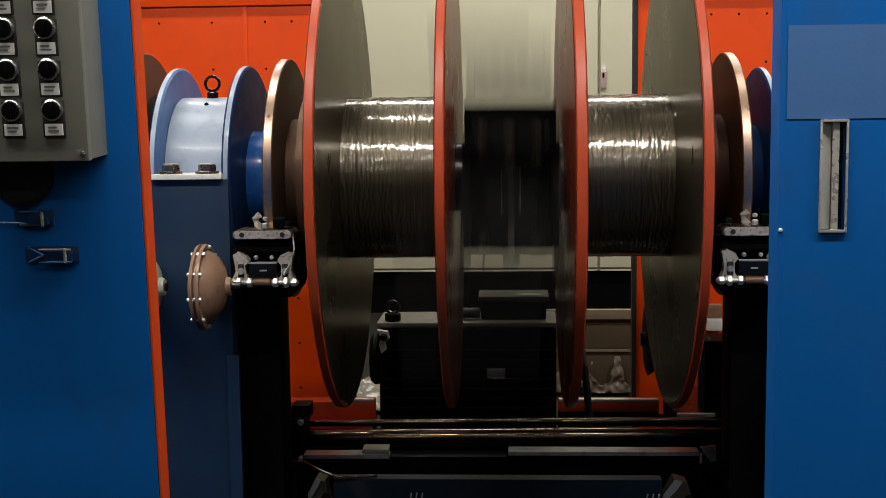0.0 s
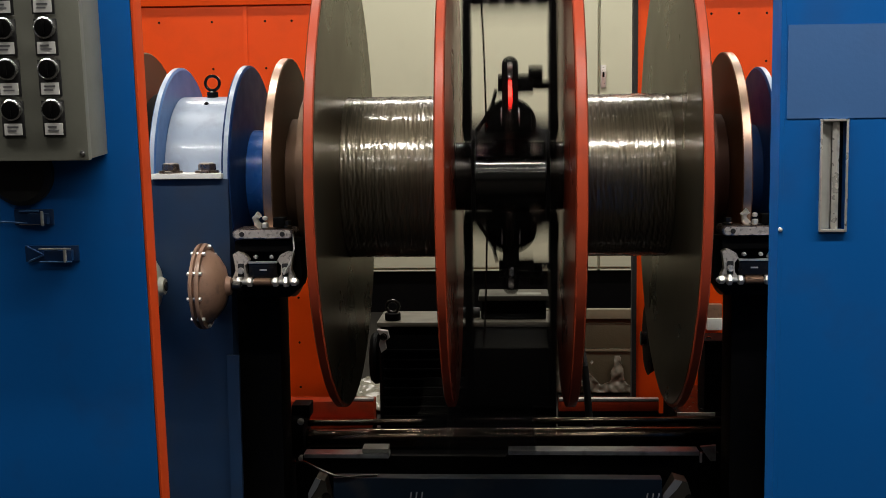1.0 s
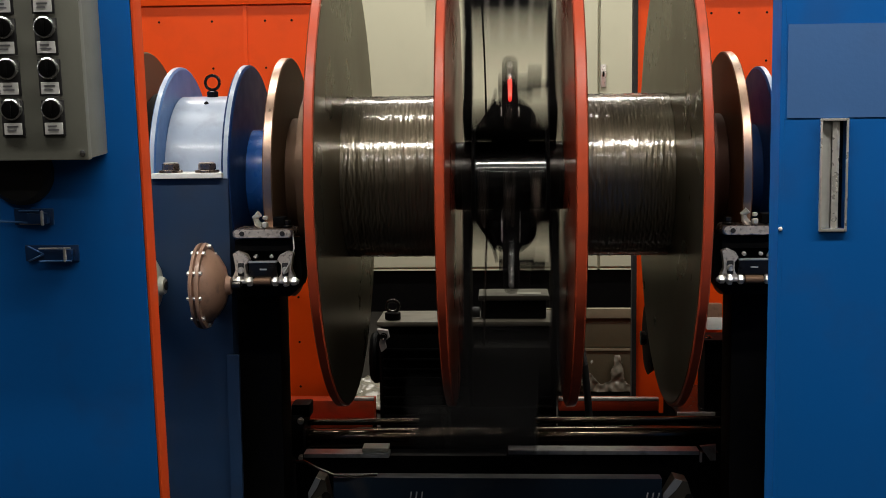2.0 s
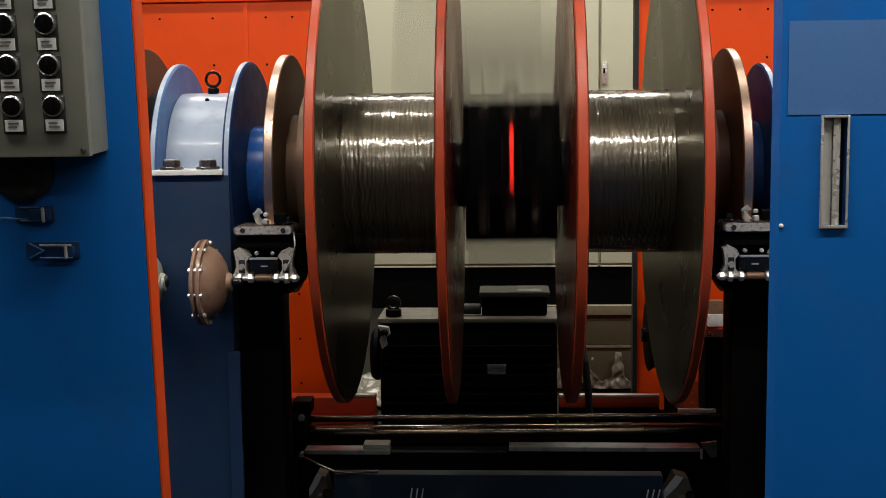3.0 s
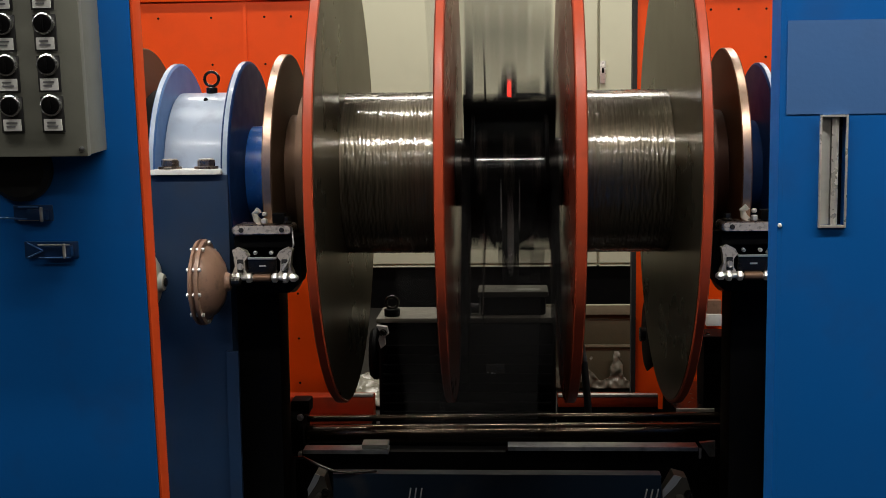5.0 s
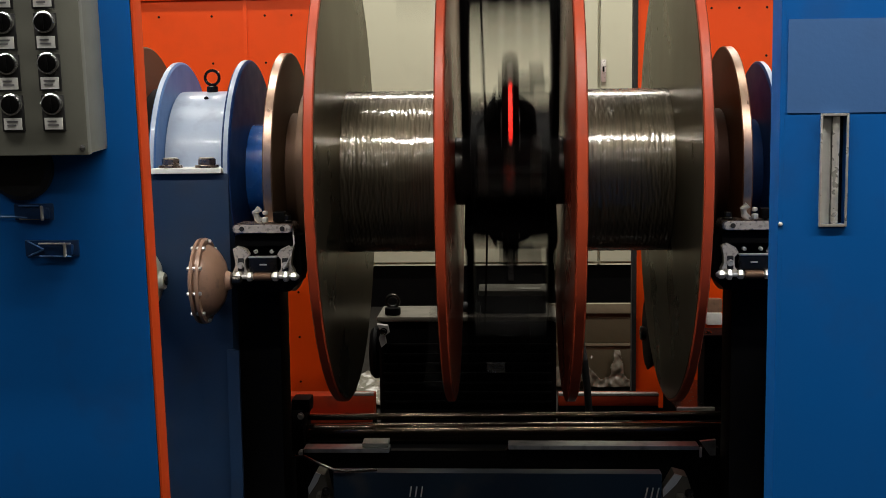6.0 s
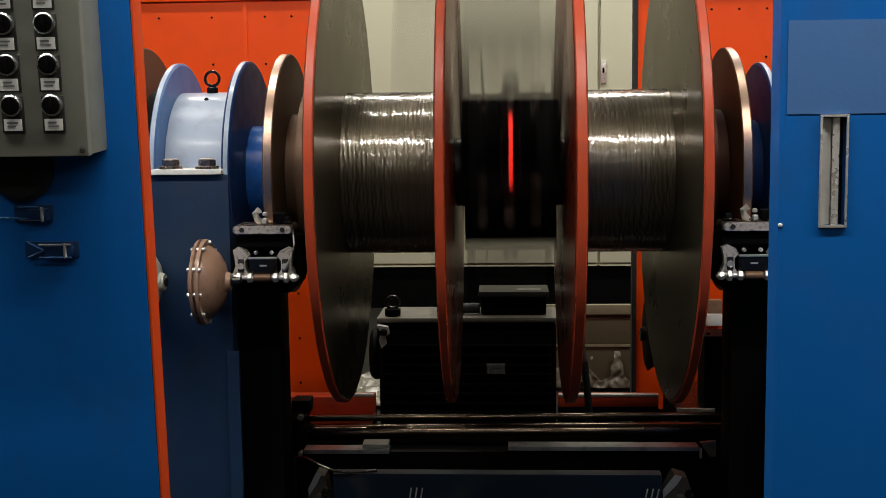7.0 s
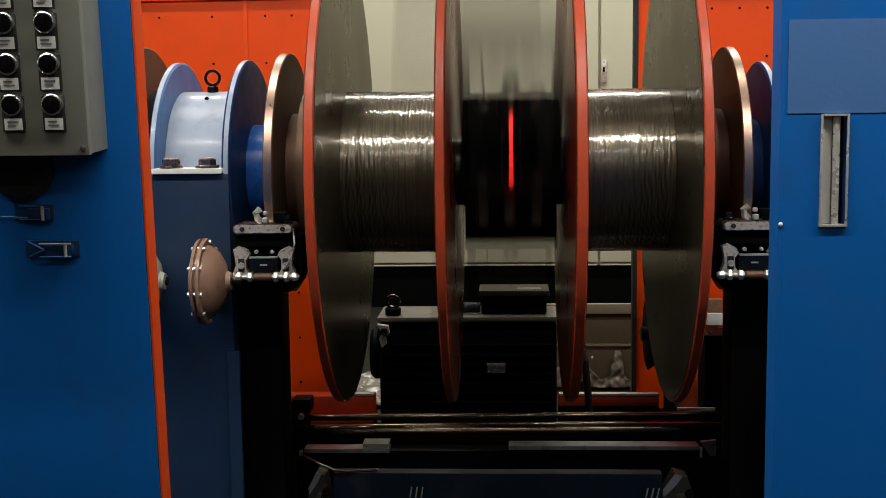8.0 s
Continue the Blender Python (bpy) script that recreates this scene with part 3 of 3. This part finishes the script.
for end in (1, -1):
    for s in (-1, 1):
        part("side_bar", box(B(), *sorted((s * 0.084, s * 0.102)), -0.05, 0.05, *sorted((end * 0.0985, end * 0.5)), 0.003), BLACK, fly)
    part("cross_member", box(B(), -0.083, 0.083, -0.05, 0.05, *sorted((end * 0.372, end * 0.5)), 0.004), BLACK, fly)
    for k in range(4):
        part("cross_bolt", hexbolt(B(), -0.05 + 0.033 * k, -end * 0.05, end * 0.387, 0.005, 0.006, "Y", -end), STEEL, fly)
    for k in range(3):
        for s in (-1, 1):
            part("hub_bolt", hexbolt(B(), -0.058 + 0.055 * k, s * 0.12, end * 0.098, 0.0095, 0.008, "Z", end), IRON, fly)
    # guide pulley on a link, standing in the plane of the arms
    pul = part("pulley", lathe(B(), [(0.012, -0.016), (0.05, -0.016), (0.056, -0.012), (0.045, -0.004), (0.045, 0.004), (0.056, 0.012), (0.05, 0.016), (0.012, 0.016)], 48, "Y", (0, 0, end * 0.115)), BLACK, fly)
    part("link", prism(B(), [(q[1], end * q[0]) for q in stadium(0.185, 0, 0.055, 0.0175)], -0.034, -0.017), BLACK, fly)
    part("link", prism(B(), [(q[1], end * q[0]) for q in stadium(0.185, 0, 0.055, 0.0175)], 0.017, 0.034), BLACK, fly)
    part("pin", rod(B(), 0.0065, -0.040, 0.040, "Y", (0, 0, end * 0.238), 16), STEEL, fly)
    part("pin", rod(B(), 0.006, -0.039, 0.039, "Y", (0, 0, end * 0.213), 16), CHROME, fly)
    part("clamp_block", box(B(), -0.026, 0.05, -0.016, 0.016, *sorted((end * 0.185, end * 0.222)), 0.003), BLACK, fly)
    part("tension_knob", rod(B(), 0.016, 0.04, 0.07, "X", (0, -0.005, end * 0.225), 20), BLACK, fly)
    part("knob_stem", rod(B(), 0.010, 0.05, 0.084, "X", (0, -0.005, end * 0.20), 16), BLACK, fly)
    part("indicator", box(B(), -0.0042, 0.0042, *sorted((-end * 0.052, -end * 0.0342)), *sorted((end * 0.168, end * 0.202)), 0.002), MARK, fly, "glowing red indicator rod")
    part("guide_wire", tube(B(), [(-0.052, 0, end * 0.12), (-0.055, 0, end * 0.25), (-0.060, 0, end * 0.375)], 0.0022, 8), OILY, fly, "thin dark guided wire")
    part("feed_tube", tube(B(), [(-0.072, 0, end * 0.100), (-0.056, 0, end * 0.124), (-0.038, 0, end * 0.160), (-0.030, 0, end * 0.190)], 0.0042, 8), BLACK, fly, "bent black wire feed tube")
    # bright bars added as the glints beside the pulley hub
    for s in (-1, 1):
        for k in (-1, 1):
            part("hub_glint", box(B(), *sorted((k * 0.0177, k * 0.0205)), *sorted((s * 0.019, s * 0.034)), *sorted((end * 0.128, end * 0.146)), 0.0008), ALU, fly, "small bright bar in place of a pulley hub glint")
    part("bow_arm", box(B(), *sorted((-0.205, -0.135)), -0.02, 0.02, *sorted((end * 0.515, end * 0.60)), 0.004), BLACK, fly)
    part("bow_block", box(B(), -0.134, 0.05, -0.025, 0.025, *sorted((end * 0.501, end * 0.605)), 0.006), BLACK, fly)


# ---------------------------------------------------------------- brakes


def caliper(side):
    c = thing("brake_caliper", (side * 0.477, -0.24, 0.84), "oily black brake caliper with bright worn levers and pins", "brake caliper", "brake calipers")
    yoke = [(-0.062, 0.045), (0.066, 0.045), (0.070, -0.02), (0.062, -0.05), (0.045, -0.066), (-0.062, -0.066)]
    part("yoke", prism(B(), [(-side * u, v) for u, v in yoke], -0.02, 0.07), BLACK, c)
    part("cross_block", box(B(), -0.058, 0.058, -0.045, -0.021, 0.028, 0.05, 0.004), BLACK, c)
    top = part("top_plate", prism(B(), stadium(0, 0.064, 0.051, 0.0090), -0.055, 0.02), IRON, c, "worn brown top link plate")
    part("plate_edge", prism(B(), stadium(0, 0.064, 0.049, 0.0078), -0.058, -0.0552), WORN, top)
    for k in (-1, 1):
        part("plate_hole", rod(B(), 0.0050, -0.0605, -0.0582, "Y", (k * 0.040, 0, 0.064), 14), RUBBER, top)
        if k * side < 0:
            part("plate_bolt", hexbolt(B(), k * 0.045, -0.03, 0.0745, 0.008, 0.014, "Z", 1), OILY, top)
        lever = [(0.060, 0.024), (0.050, 0.030), (0.034, 0.022), (0.028, 0.012), (0.036, 0.002), (0.035, -0.016), (0.029, -0.024), (0.034, -0.034), (0.055, -0.034), (0.061, -0.022), (0.055, -0.008), (0.057, 0.010)]
        lev = part("lever", prism(B(), [(k * u, v) for u, v in lever], -0.056, -0.034), WORN, c, "bright worn lever")
        part("lever_slot", box(B(), *sorted((k * 0.038, k * 0.050)), -0.0585, -0.0562, -0.020, 0.006, 0.002), RUBBER, lev)
        part("lever_bolt", hexbolt(B(), k * 0.044, -0.0585, -0.008, 0.005, 0.006), STEEL, lev)
        part("nut", rod(B(), 0.010, *sorted((k * 0.020, k * 0.031)), "X", (0, -0.062, -0.030), 6), STEEL, c)
        part("nut", rod(B(), 0.011, *sorted((k * 0.042, k * 0.052)), "X", (0, -0.064, -0.030), 6), ALU, c)
        part("nut", rod(B(), 0.0085, *sorted((k * 0.056, k * 0.068)), "X", (0, -0.062, -0.030), 6), ALU, c)
        part("stud", rod(B(), 0.004, -0.052, -0.040, "Y", (k * 0.016, 0, 0.018), 10), ALU, c)
    part("tie_rod", rod(B(), 0.005, -0.072, 0.072, "X", (0, -0.062, -0.030), 12), STEEL, c)
    part("adjuster_sleeve", rod(B(), 0.008, -0.018, 0.018, "X", (0, -0.063, -0.030), 16), DISC, c, "copper-brown adjuster sleeve")
    car = part("pad_carrier", box(B(), -0.028, 0.028, -0.060, -0.034, -0.022, 0.006, 0.003), OILY, c)
    part("carrier_edge", box(B(), -0.028, 0.028, -0.062, -0.050, 0.0065, 0.010, 0.001), ALU, car)
    part("carrier_mark", box(B(), -0.006, 0.008, -0.0612, -0.0602, -0.008, -0.005), STEEL, car)
    part("hose_fitting", tube(B(), [(-0.006, -0.03, 0.075), (-0.014, -0.034, 0.083), (-0.017, -0.036, 0.094), (-0.008, -0.038, 0.102)], 0.007), ALU, c)
    part("fitting_nut", rod(B(), 0.0065, 0.075, 0.086, "Z", (0.004, -0.045, 0), 6), ALU, c)
    part("fitting_nut", rod(B(), 0.0055, 0.090, 0.098, "Z", (0.004, -0.042, 0), 6), STEEL, c)
    part("bleed_block", box(B(), 0.018, 0.042, -0.04, -0.01, 0.0752, 0.095, 0.004), BLACK, c)
    part("hose", tube(B(), [(0.058, -0.045, 0.066), (0.063, -0.057, 0.035), (0.054, -0.064, 0.005), (0.042, -0.066, -0.015)], 0.0018), STEEL, c)
    col = thing("brake_column", (side * 0.520, 0, 0), "black steel column under the brake caliper", "column", "brake columns")
    part("bracket", box(B(), *sorted((-side * 0.0655, -side * 0.085)), -0.19, -0.11, 0.775, 0.80, 0.003), BLACK, col)
    part("post", box(B(), *((-0.045, 0.055) if side < 0 else (-0.065, 0.045)), -0.2, -0.1, 0.02, 0.80, 0.004), BLACK, col)
    part("foot_plate", box(B(), -0.05, 0.05, -0.23, 0.05, 0, 0.02, 0.002), BLACK, col)
    return c


caliper(-1)
caliper(1)


def chamber(x, y, z, label, rod_len, paint):
    """Air brake chamber: two domed shells, a bolted clamp ring and a push-rod stub."""
    c = thing("brake_chamber", (x, y, z), label, "brake chamber", "air brake chambers")
    prof = [(0.004, -0.024), (0.035, -0.0225), (0.058, -0.017), (0.071, -0.009), (0.074, -0.004)]
    part("back_shell", lathe(B(), prof, 48), paint, c)
    prof = [(0.074, 0.004), (0.070, 0.012), (0.060, 0.026), (0.042, 0.038), (0.02, 0.045), (0.016, 0.054), (0.004, 0.054)]
    part("front_shell", lathe(B(), prof, 48), paint, c)
    part("clamp_ring", lathe(B(), [(0.06, -0.009), (0.082, -0.009), (0.084, -0.003), (0.076, -0.0015), (0.076, 0.0015), (0.084, 0.003), (0.082, 0.009), (0.06, 0.009)], 64), paint, c)
    for k in range(10):
        t = 2 * math.pi * (k + 0.3) / 10
        part("ring_bolt", rod(B(), 0.0042, -0.014, 0.014, "X", (0, 0.077 * math.cos(t), 0.077 * math.sin(t)), 6, 0.001), STEEL, c)
    part("push_rod", rod(B(), 0.009, 0.0542, 0.0542 + rod_len, "X", (0, 0, 0), 12), OILY, c)
    return c


chamber(-0.587, -0.33, 0.806, "dusty beige air brake chamber with bolted clamp ring", 0.02, PINK)
chamber(-0.718, -0.33, 0.806, "grey-green air brake chamber behind the blue guard panel", 0.004, CAST)

# ---------------------------------------------------------------- front guards
PY = -0.90


def lean_out(ob):
    """The left guard and what is fixed to it hang over by a few degrees towards the aisle."""
    hinge = pose(0, PY, 1.072)
    ob.matrix_basis = hinge @ pose(0, 0, 0, 4.0) @ hinge.inverted() @ ob.matrix_basis
    return ob


gl = lean_out(thing("front_guard", (-0.7525, PY, 0), "blue sheet-metal front guard with an orange edge", "machine guard", "blue front guards"))
part("sheet", box(B(), -0.35, 0.226, 0, 0.02, 0.05, 1.5, 0.003), BLUE, gl)
part("edge_return", box(B(), 0.2262, 0.2302, 0.001, 0.040, 0.05, 1.5, 0.0015), EDGE, gl, "orange painted edge return")
part("foot_rail", box(B(), -0.35, 0.226, 0.0, 0.06, 0, 0.049), BLACK, gl)


def latch(x, z, w, arms):
    l = lean_out(thing("toggle_latch", (x, PY, z), "dark blue painted toggle latch on the guard", "latch", "toggle latches"))
    part("base_plate", box(B(), -w / 2, w / 2, -0.004, -0.0002, -0.012, 0.012, 0.0015), LATCH, l)
    part("lever", box(B(), -w * 0.1, w * 0.42, -0.016, -0.0045, -0.009, 0.007, 0.003), LATCH, l)
    part("pin", rod(B(), 0.0025, -0.011, 0.011, "Z", (w * 0.3, -0.017, 0), 10), STEEL, l)
    for k in (-1, 1):
        part("edge_fold", rod(B(), 0.0013, -w * (0.18 if arms else 0.36), w * (0.42 if arms else 0.16), "X", (0, -0.0175 if arms else -0.007, k * 0.0095), 8), (BLUE_MID, STEEL)[(k < 0) != arms], l)
    if arms:
        for k in (-1, 1):
            part("wire_arm", tube(B(), [(w * 0.2, -0.012, 0), (-w * 0.12, -0.012, 0.0), (-w * 0.42, -0.008, k * 0.011)], 0.0014, 6), BLUE_MID, l)
    else:
        part("bail", tube(B(), [(0, -0.012, -0.008), (-w * 0.55, -0.01, -0.006), (-w * 0.9, -0.008, -0.006)], 0.0016, 6), BLUE_MID, l)
    return l


latch(-0.686, 0.987, 0.058, False)
latch(-0.663, 0.933, 0.080, True)

# black dome added in place of a dark smudge below the box
knob = lean_out(thing("smudge_dome", (-0.70, PY, 1.052), "round black dome added for a dark smudge below the control box", "cable boot"))
part("dome", lathe(B(), [(0.048, -0.0002), (0.047, -0.010), (0.04, -0.017), (0.024, -0.02), (0.004, -0.021)], 40, "Y"), RUBBER, knob)

cb = lean_out(thing("control_box", (-0.617, PY, 1.078), "grey sheet-metal control box with black push buttons and legends", "control box"))
part("body", box(B(), -0.16, 0.046, -0.070, -0.0003, 0, 0.42, 0.003), BOXGREY, cb)
part("cover", box(B(), -0.162, 0.0475, -0.0840, -0.0705, -0.001, 0.421, 0.0025), BOXGREY, cb)
part("cover_screw", lathe(B(), [(0.0045, -0.0842), (0.004, -0.0870), (0.001, -0.0880)], 12, "Y", (0.040, 0, 0.009)), CHROME, cb)
for r in range(6):
    for k in range(2):
        x, z = -0.053 + 0.0565 * k - 0.0012 * r, 0.0695 + 0.0547 * r
        btn = part("push_button", lathe(B(), [(0.0125, -0.0845), (0.0125, -0.0930), (0.0115, -0.0960), (0.001, -0.0962)], 28, "Y", (x, 0, z)), BLACK, cb)
        part("bezel", lathe(B(), [(0.0128, -0.0842), (0.0152, -0.0845), (0.0147, -0.0925), (0.0128, -0.0940)], 28, "Y", (x, 0, z)), CHROME, btn, "chrome button bezel")
        part("selector_ridge", box(B(), x - 0.002, x + 0.002, -0.0990, -0.0963, z - 0.009, z + 0.009, 0.001), BLACK, btn)
        part("holder", box(B(), x - 0.0155, x + 0.0155, -0.0875, -0.0844, z - 0.037, z + 0.012, 0.001), RUBBER, btn)
        part("legend", box(B(), x - 0.0125, x + 0.0125, -0.0890, -0.0877, z - 0.0345, z - 0.0185, 0.0004), WHITE, btn, "white legend plate with grey bars")
        for j in range(2):
            part("legend_bar", box(B(), x - 0.008, x + 0.0075 - 0.003 * ((r + j + k) % 2), -0.0896, -0.0891, z - 0.0245 - 0.005 * j, z - 0.0222 - 0.005 * j), INK, btn)

gr = thing("front_guard", (0.75, PY, 0), "blue sheet-metal front guard with a chrome recessed pull", "machine guard", "blue front guards")
hx0, hx1, hz0, hz1 = -0.309, -0.274, 0.961, 1.113
bm = B()
loops = []
for y in (0.0, 0.02):
    for x0, x1, z0, z1 in ((-0.360, 0.35, 0.05, 1.5), (hx0, hx1, hz0, hz1)):
        loops.append([bm.verts.new((x, y, z)) for x, z in ((x0, z0), (x1, z0), (x1, z1), (x0, z1))])
for a, b in ((0, 1), (2, 3), (0, 2), (1, 3)):
    for k in range(4):
        bm.faces.new((loops[a][k], loops[a][(k + 1) % 4], loops[b][(k + 1) % 4], loops[b][k]))
bmesh.ops.recalc_face_normals(bm, faces=bm.faces[:])
part("sheet", bm, BLUE, gr)
part("edge_return", box(B(), -0.3665, -0.3601, 0.0, 0.055, 0.05, 1.5), BLUE, gr, smooth=False)
part("foot_rail", box(B(), -0.36, 0.35, 0.0, 0.06, 0, 0.049), BLACK, gr)
# small raised white dot near the guard's left edge
part("edge_dot", lathe(B(), [(0.0032, -0.0002), (0.003, -0.002), (0.001, -0.003)], 10, "Y", (-0.3630, 0, 0.962)), WHITE, gr, "small white dot on the guard edge")
part("faded_patch", box(B(), -0.357, 0.35, -0.0009, -0.0003, 1.117, 1.246), BLUE_PATCH, gr, "faded grey-blue rectangle")
hd = part("pull_frame", box(B(), hx0 - 0.002, hx0 + 0.001, -0.005, -0.0003, hz0 - 0.003, hz1 + 0.003, 0.001), ALU, gr, "bright metal recessed pull handle")
for x0, x1, z0, z1 in ((hx1 - 0.001, hx1 + 0.002, hz0 - 0.003, hz1 + 0.003), (hx0 + 0.0011, hx1 - 0.0011, hz0 - 0.003, hz0 + 0.001), (hx0 + 0.0011, hx1 - 0.0011, hz1 - 0.0005, hz1 + 0.003)):
    part("frame_bar", box(B(), x0, x1, -0.0045, -0.0003, z0, z1, 0.001), ALU, hd)
hw = hx1 - hx0
part("dish", prism(B(), [(hx0 + 0.0012, 0.001), (hx0 + 0.0012, 0.016), (hx0 + hw * 0.5, 0.016), (hx0 + hw * 0.44, 0.006)], hz0 + 0.0012, hz1 - 0.0012, "Z"), GALV, hd, "dull zinc dish")
part("grip", prism(B(), [(hx0 + hw * 0.45, 0.0005), (hx0 + hw * 0.51, 0.016), (hx0 + hw * 0.77, 0.016), (hx0 + hw * 0.74, 0.002), (hx0 + hw * 0.60, -0.001)], hz0 + 0.0012, hz1 - 0.0012, "Z"), ALU, hd, "bright folded grip")
part("groove", box(B(), hx0 + 0.0005, hx1 - 0.0005, 0.0164, 0.019, hz0 + 0.0005, hz1 - 0.0005), OILY, hd, "dark groove behind the grip")

# ---------------------------------------------------------------- hoses and small fittings
hose = thing("rubber_hose", (0.214, 0.53, 0.0), "black rubber hose hanging beside the motor", "hose")
part("hose_tube", tube(B(), [(-0.03, 0.10, 0.55), (-0.014, 0.03, 0.525), (-0.005, 0, 0.467), (0.003, 0, 0.389), (0.008, 0, 0.321), (0.007, 0.01, 0.2), (0.0, 0.02, 0.009)], 0.010, 12), RUBBER, hose)

gear = thing("gear_case", (0.545, 0.3, 0.3993), "black gear case standing on the bed plate", "gear case")
part("case", box(B(), -0.058, 0.058, 0.0, 0.10, 0, 0.170, 0.006), BLACK, gear)
part("lid", box(B(), -0.062, 0.062, -0.004, 0.104, 0.1705, 0.180, 0.003), BLACK, gear)
for k in (-1, 1):
    part("lid_bolt", hexbolt(B(), k * 0.045, 0.02, 0.1803, 0.006, 0.006, "Z", 1), OILY, gear)

cab = thing("cable", (-0.4, -0.14, 0), "thin black cable curving over the base beam", "cable")
part("cable_run", tube(B(), [(-0.07, 0.06, 0.38), (-0.04, 0.04, 0.388), (-0.01, 0.02, 0.380), (0.03, 0.012, 0.366), (0.06, 0.015, 0.3625), (0.12, 0.03, 0.3615)], 0.003, 8), OILY, cab)

for x0, x1 in ((-0.434, -0.380), (0.332, 0.41)):
    foot = thing("base_bracket", ((x0 + x1) / 2, -0.1, 0), "grimy dark cast bracket beside the base beam", "bracket", "base brackets")
    w = (x1 - x0) / 2
    part("upright", prism(B(), [(-w, 0), (w, 0), (w, 0.27), (w * 0.4, 0.345), (-w * 0.3, 0.352), (-w, 0.30)], 0.0, 0.05), GRIME, foot)
    part("rib", box(B(), -w * 0.2, w * 0.2, -0.025, -0.0003, 0, 0.31, 0.004), GRIME, foot)
    part("clamp_nut", hexbolt(B(), w * 0.5, -0.0005, 0.31, 0.007, 0.008), OILY, foot)
    part("worn_cheek", prism(B(), [(-w * 0.9, 0.302), (-w * 0.2, 0.330), (w * 0.1, 0.348), (-w * 0.3, 0.353), (-w * 0.95, 0.318)], -0.004, -0.0003), GALV_DULL, foot, "worn grey cheek edge")

for x in (-0.197, 0.307):
    th = thing("stud_group", (x, -0.121, 0.305), "row of three bright threaded studs on the beam", "bolts", "stud groups")
    for k in range(3):
        part("stud", tube(B(), [(-0.012 + 0.012 * k, 0, 0.0), (-0.008 + 0.012 * k, -0.006, 0.024)], 0.0016, 6), STEEL, th)

jb = thing("junction_box", (0.586, 0.72, 0.53), "small beige junction box on the orange rear guard", "junction box")
part("case", box(B(), -0.02, 0.02, 0, 0.029, 0.034, 0.072, 0.002), PINK, jb)
part("cover", box(B(), -0.022, 0.02, -0.006, 0.029, 0, 0.0335, 0.002), WHITE, jb, "white lower cover")

pl = thing("bed_plate", (0.467, 0.3, 0), "worn steel plate on the machine bed", "plate")
part("slab", box(B(), -0.046, 0.14, 0, 0.3, 0.386, 0.399, 0.002), OILY, pl)
part("worn_edge", box(B(), -0.046, 0.047, -0.006, -0.0003, 0.388, 0.399, 0.001), STEEL, pl)
part("support", box(B(), -0.04, 0.135, 0.01, 0.29, 0, 0.3855), BLACK, pl)

bag = thing("plastic_sheet", (-0.52, 2.1, 0), "crumpled clear-grey plastic sheet lying on the floor", "plastic sheet")
bm = B()
bmesh.ops.create_grid(bm, x_segments=36, y_segments=30, size=0.5)
for v in bm.verts:
    x, y = v.co.x * 0.5, v.co.y * 0.5
    v.co = (x, y, 0.012 + 0.05 * abs(noise.noise((x * 9, y * 16, 2))) + 0.02 * abs(noise.noise((x * 30, y * 30, 7))))
sheet = part("sheet", bm, FILM, bag)
sheet.modifiers.new("thick", "SOLIDIFY").thickness = 0.003

pul = thing("belt_pulley", (0.412, 0.62, 0), "black belt pulley on a stand behind the spool", "pulley")
part("wheel", lathe(B(), [(0.02, -0.03), (0.090, -0.03), (0.100, -0.026), (0.088, -0.01), (0.088, 0.01), (0.100, 0.026), (0.090, 0.03), (0.02, 0.03)], 48, "X", (0, 0, 0.525)), BLACK, pul)
part("axle", rod(B(), 0.02, -0.045, 0.045, "X", (0, 0, 0.525), 20), OILY, pul)
part("stand", box(B(), 0.031, 0.05, -0.03, 0.03, 0, 0.555, 0.003), BLACK, pul)

# ---------------------------------------------------------------- movement of the turning parts
PHASES = ((0.0, 110), (0.5, 60), (1.0, 0), (1.5, 110), (2.25, 90), (3.0, 70), (3.5, 24), (4.0, 98), (4.5, 92), (5.25, 60),
          (6.0, 34), (6.5, 12), (7.0, 62), (7.5, 44), (8.0, 62))


def turn_at():
    """Angles of the flyer, frame by frame: about 60 degrees a frame, meeting the phases."""
    times, angles = [0.0], [float(PHASES[0][1])]
    for (ta, a), (tb, b) in zip(PHASES, PHASES[1:]):
        need = 1800.0 * (tb - ta)
        step = (b - a) % 180.0
        angles.append(angles[-1] + step + 180.0 * round((need - step) / 180.0))
        times.append(tb)
    ts = [k / FPS for k in range(int(8.0 * FPS) + 1)]
    return [(t, float(np.interp(t, times, angles))) for t in ts]


def motions():
    rows = turn_at()
    walk(fly, [(t, pose(0.012, 0, AX, a, 0, 0)) for t, a in rows])
    for ob in spools:
        walk(ob, [(0.1 * k, pose(0, 0, AX, 6.0 * k, 0, 0)) for k in range(81)])


motions()
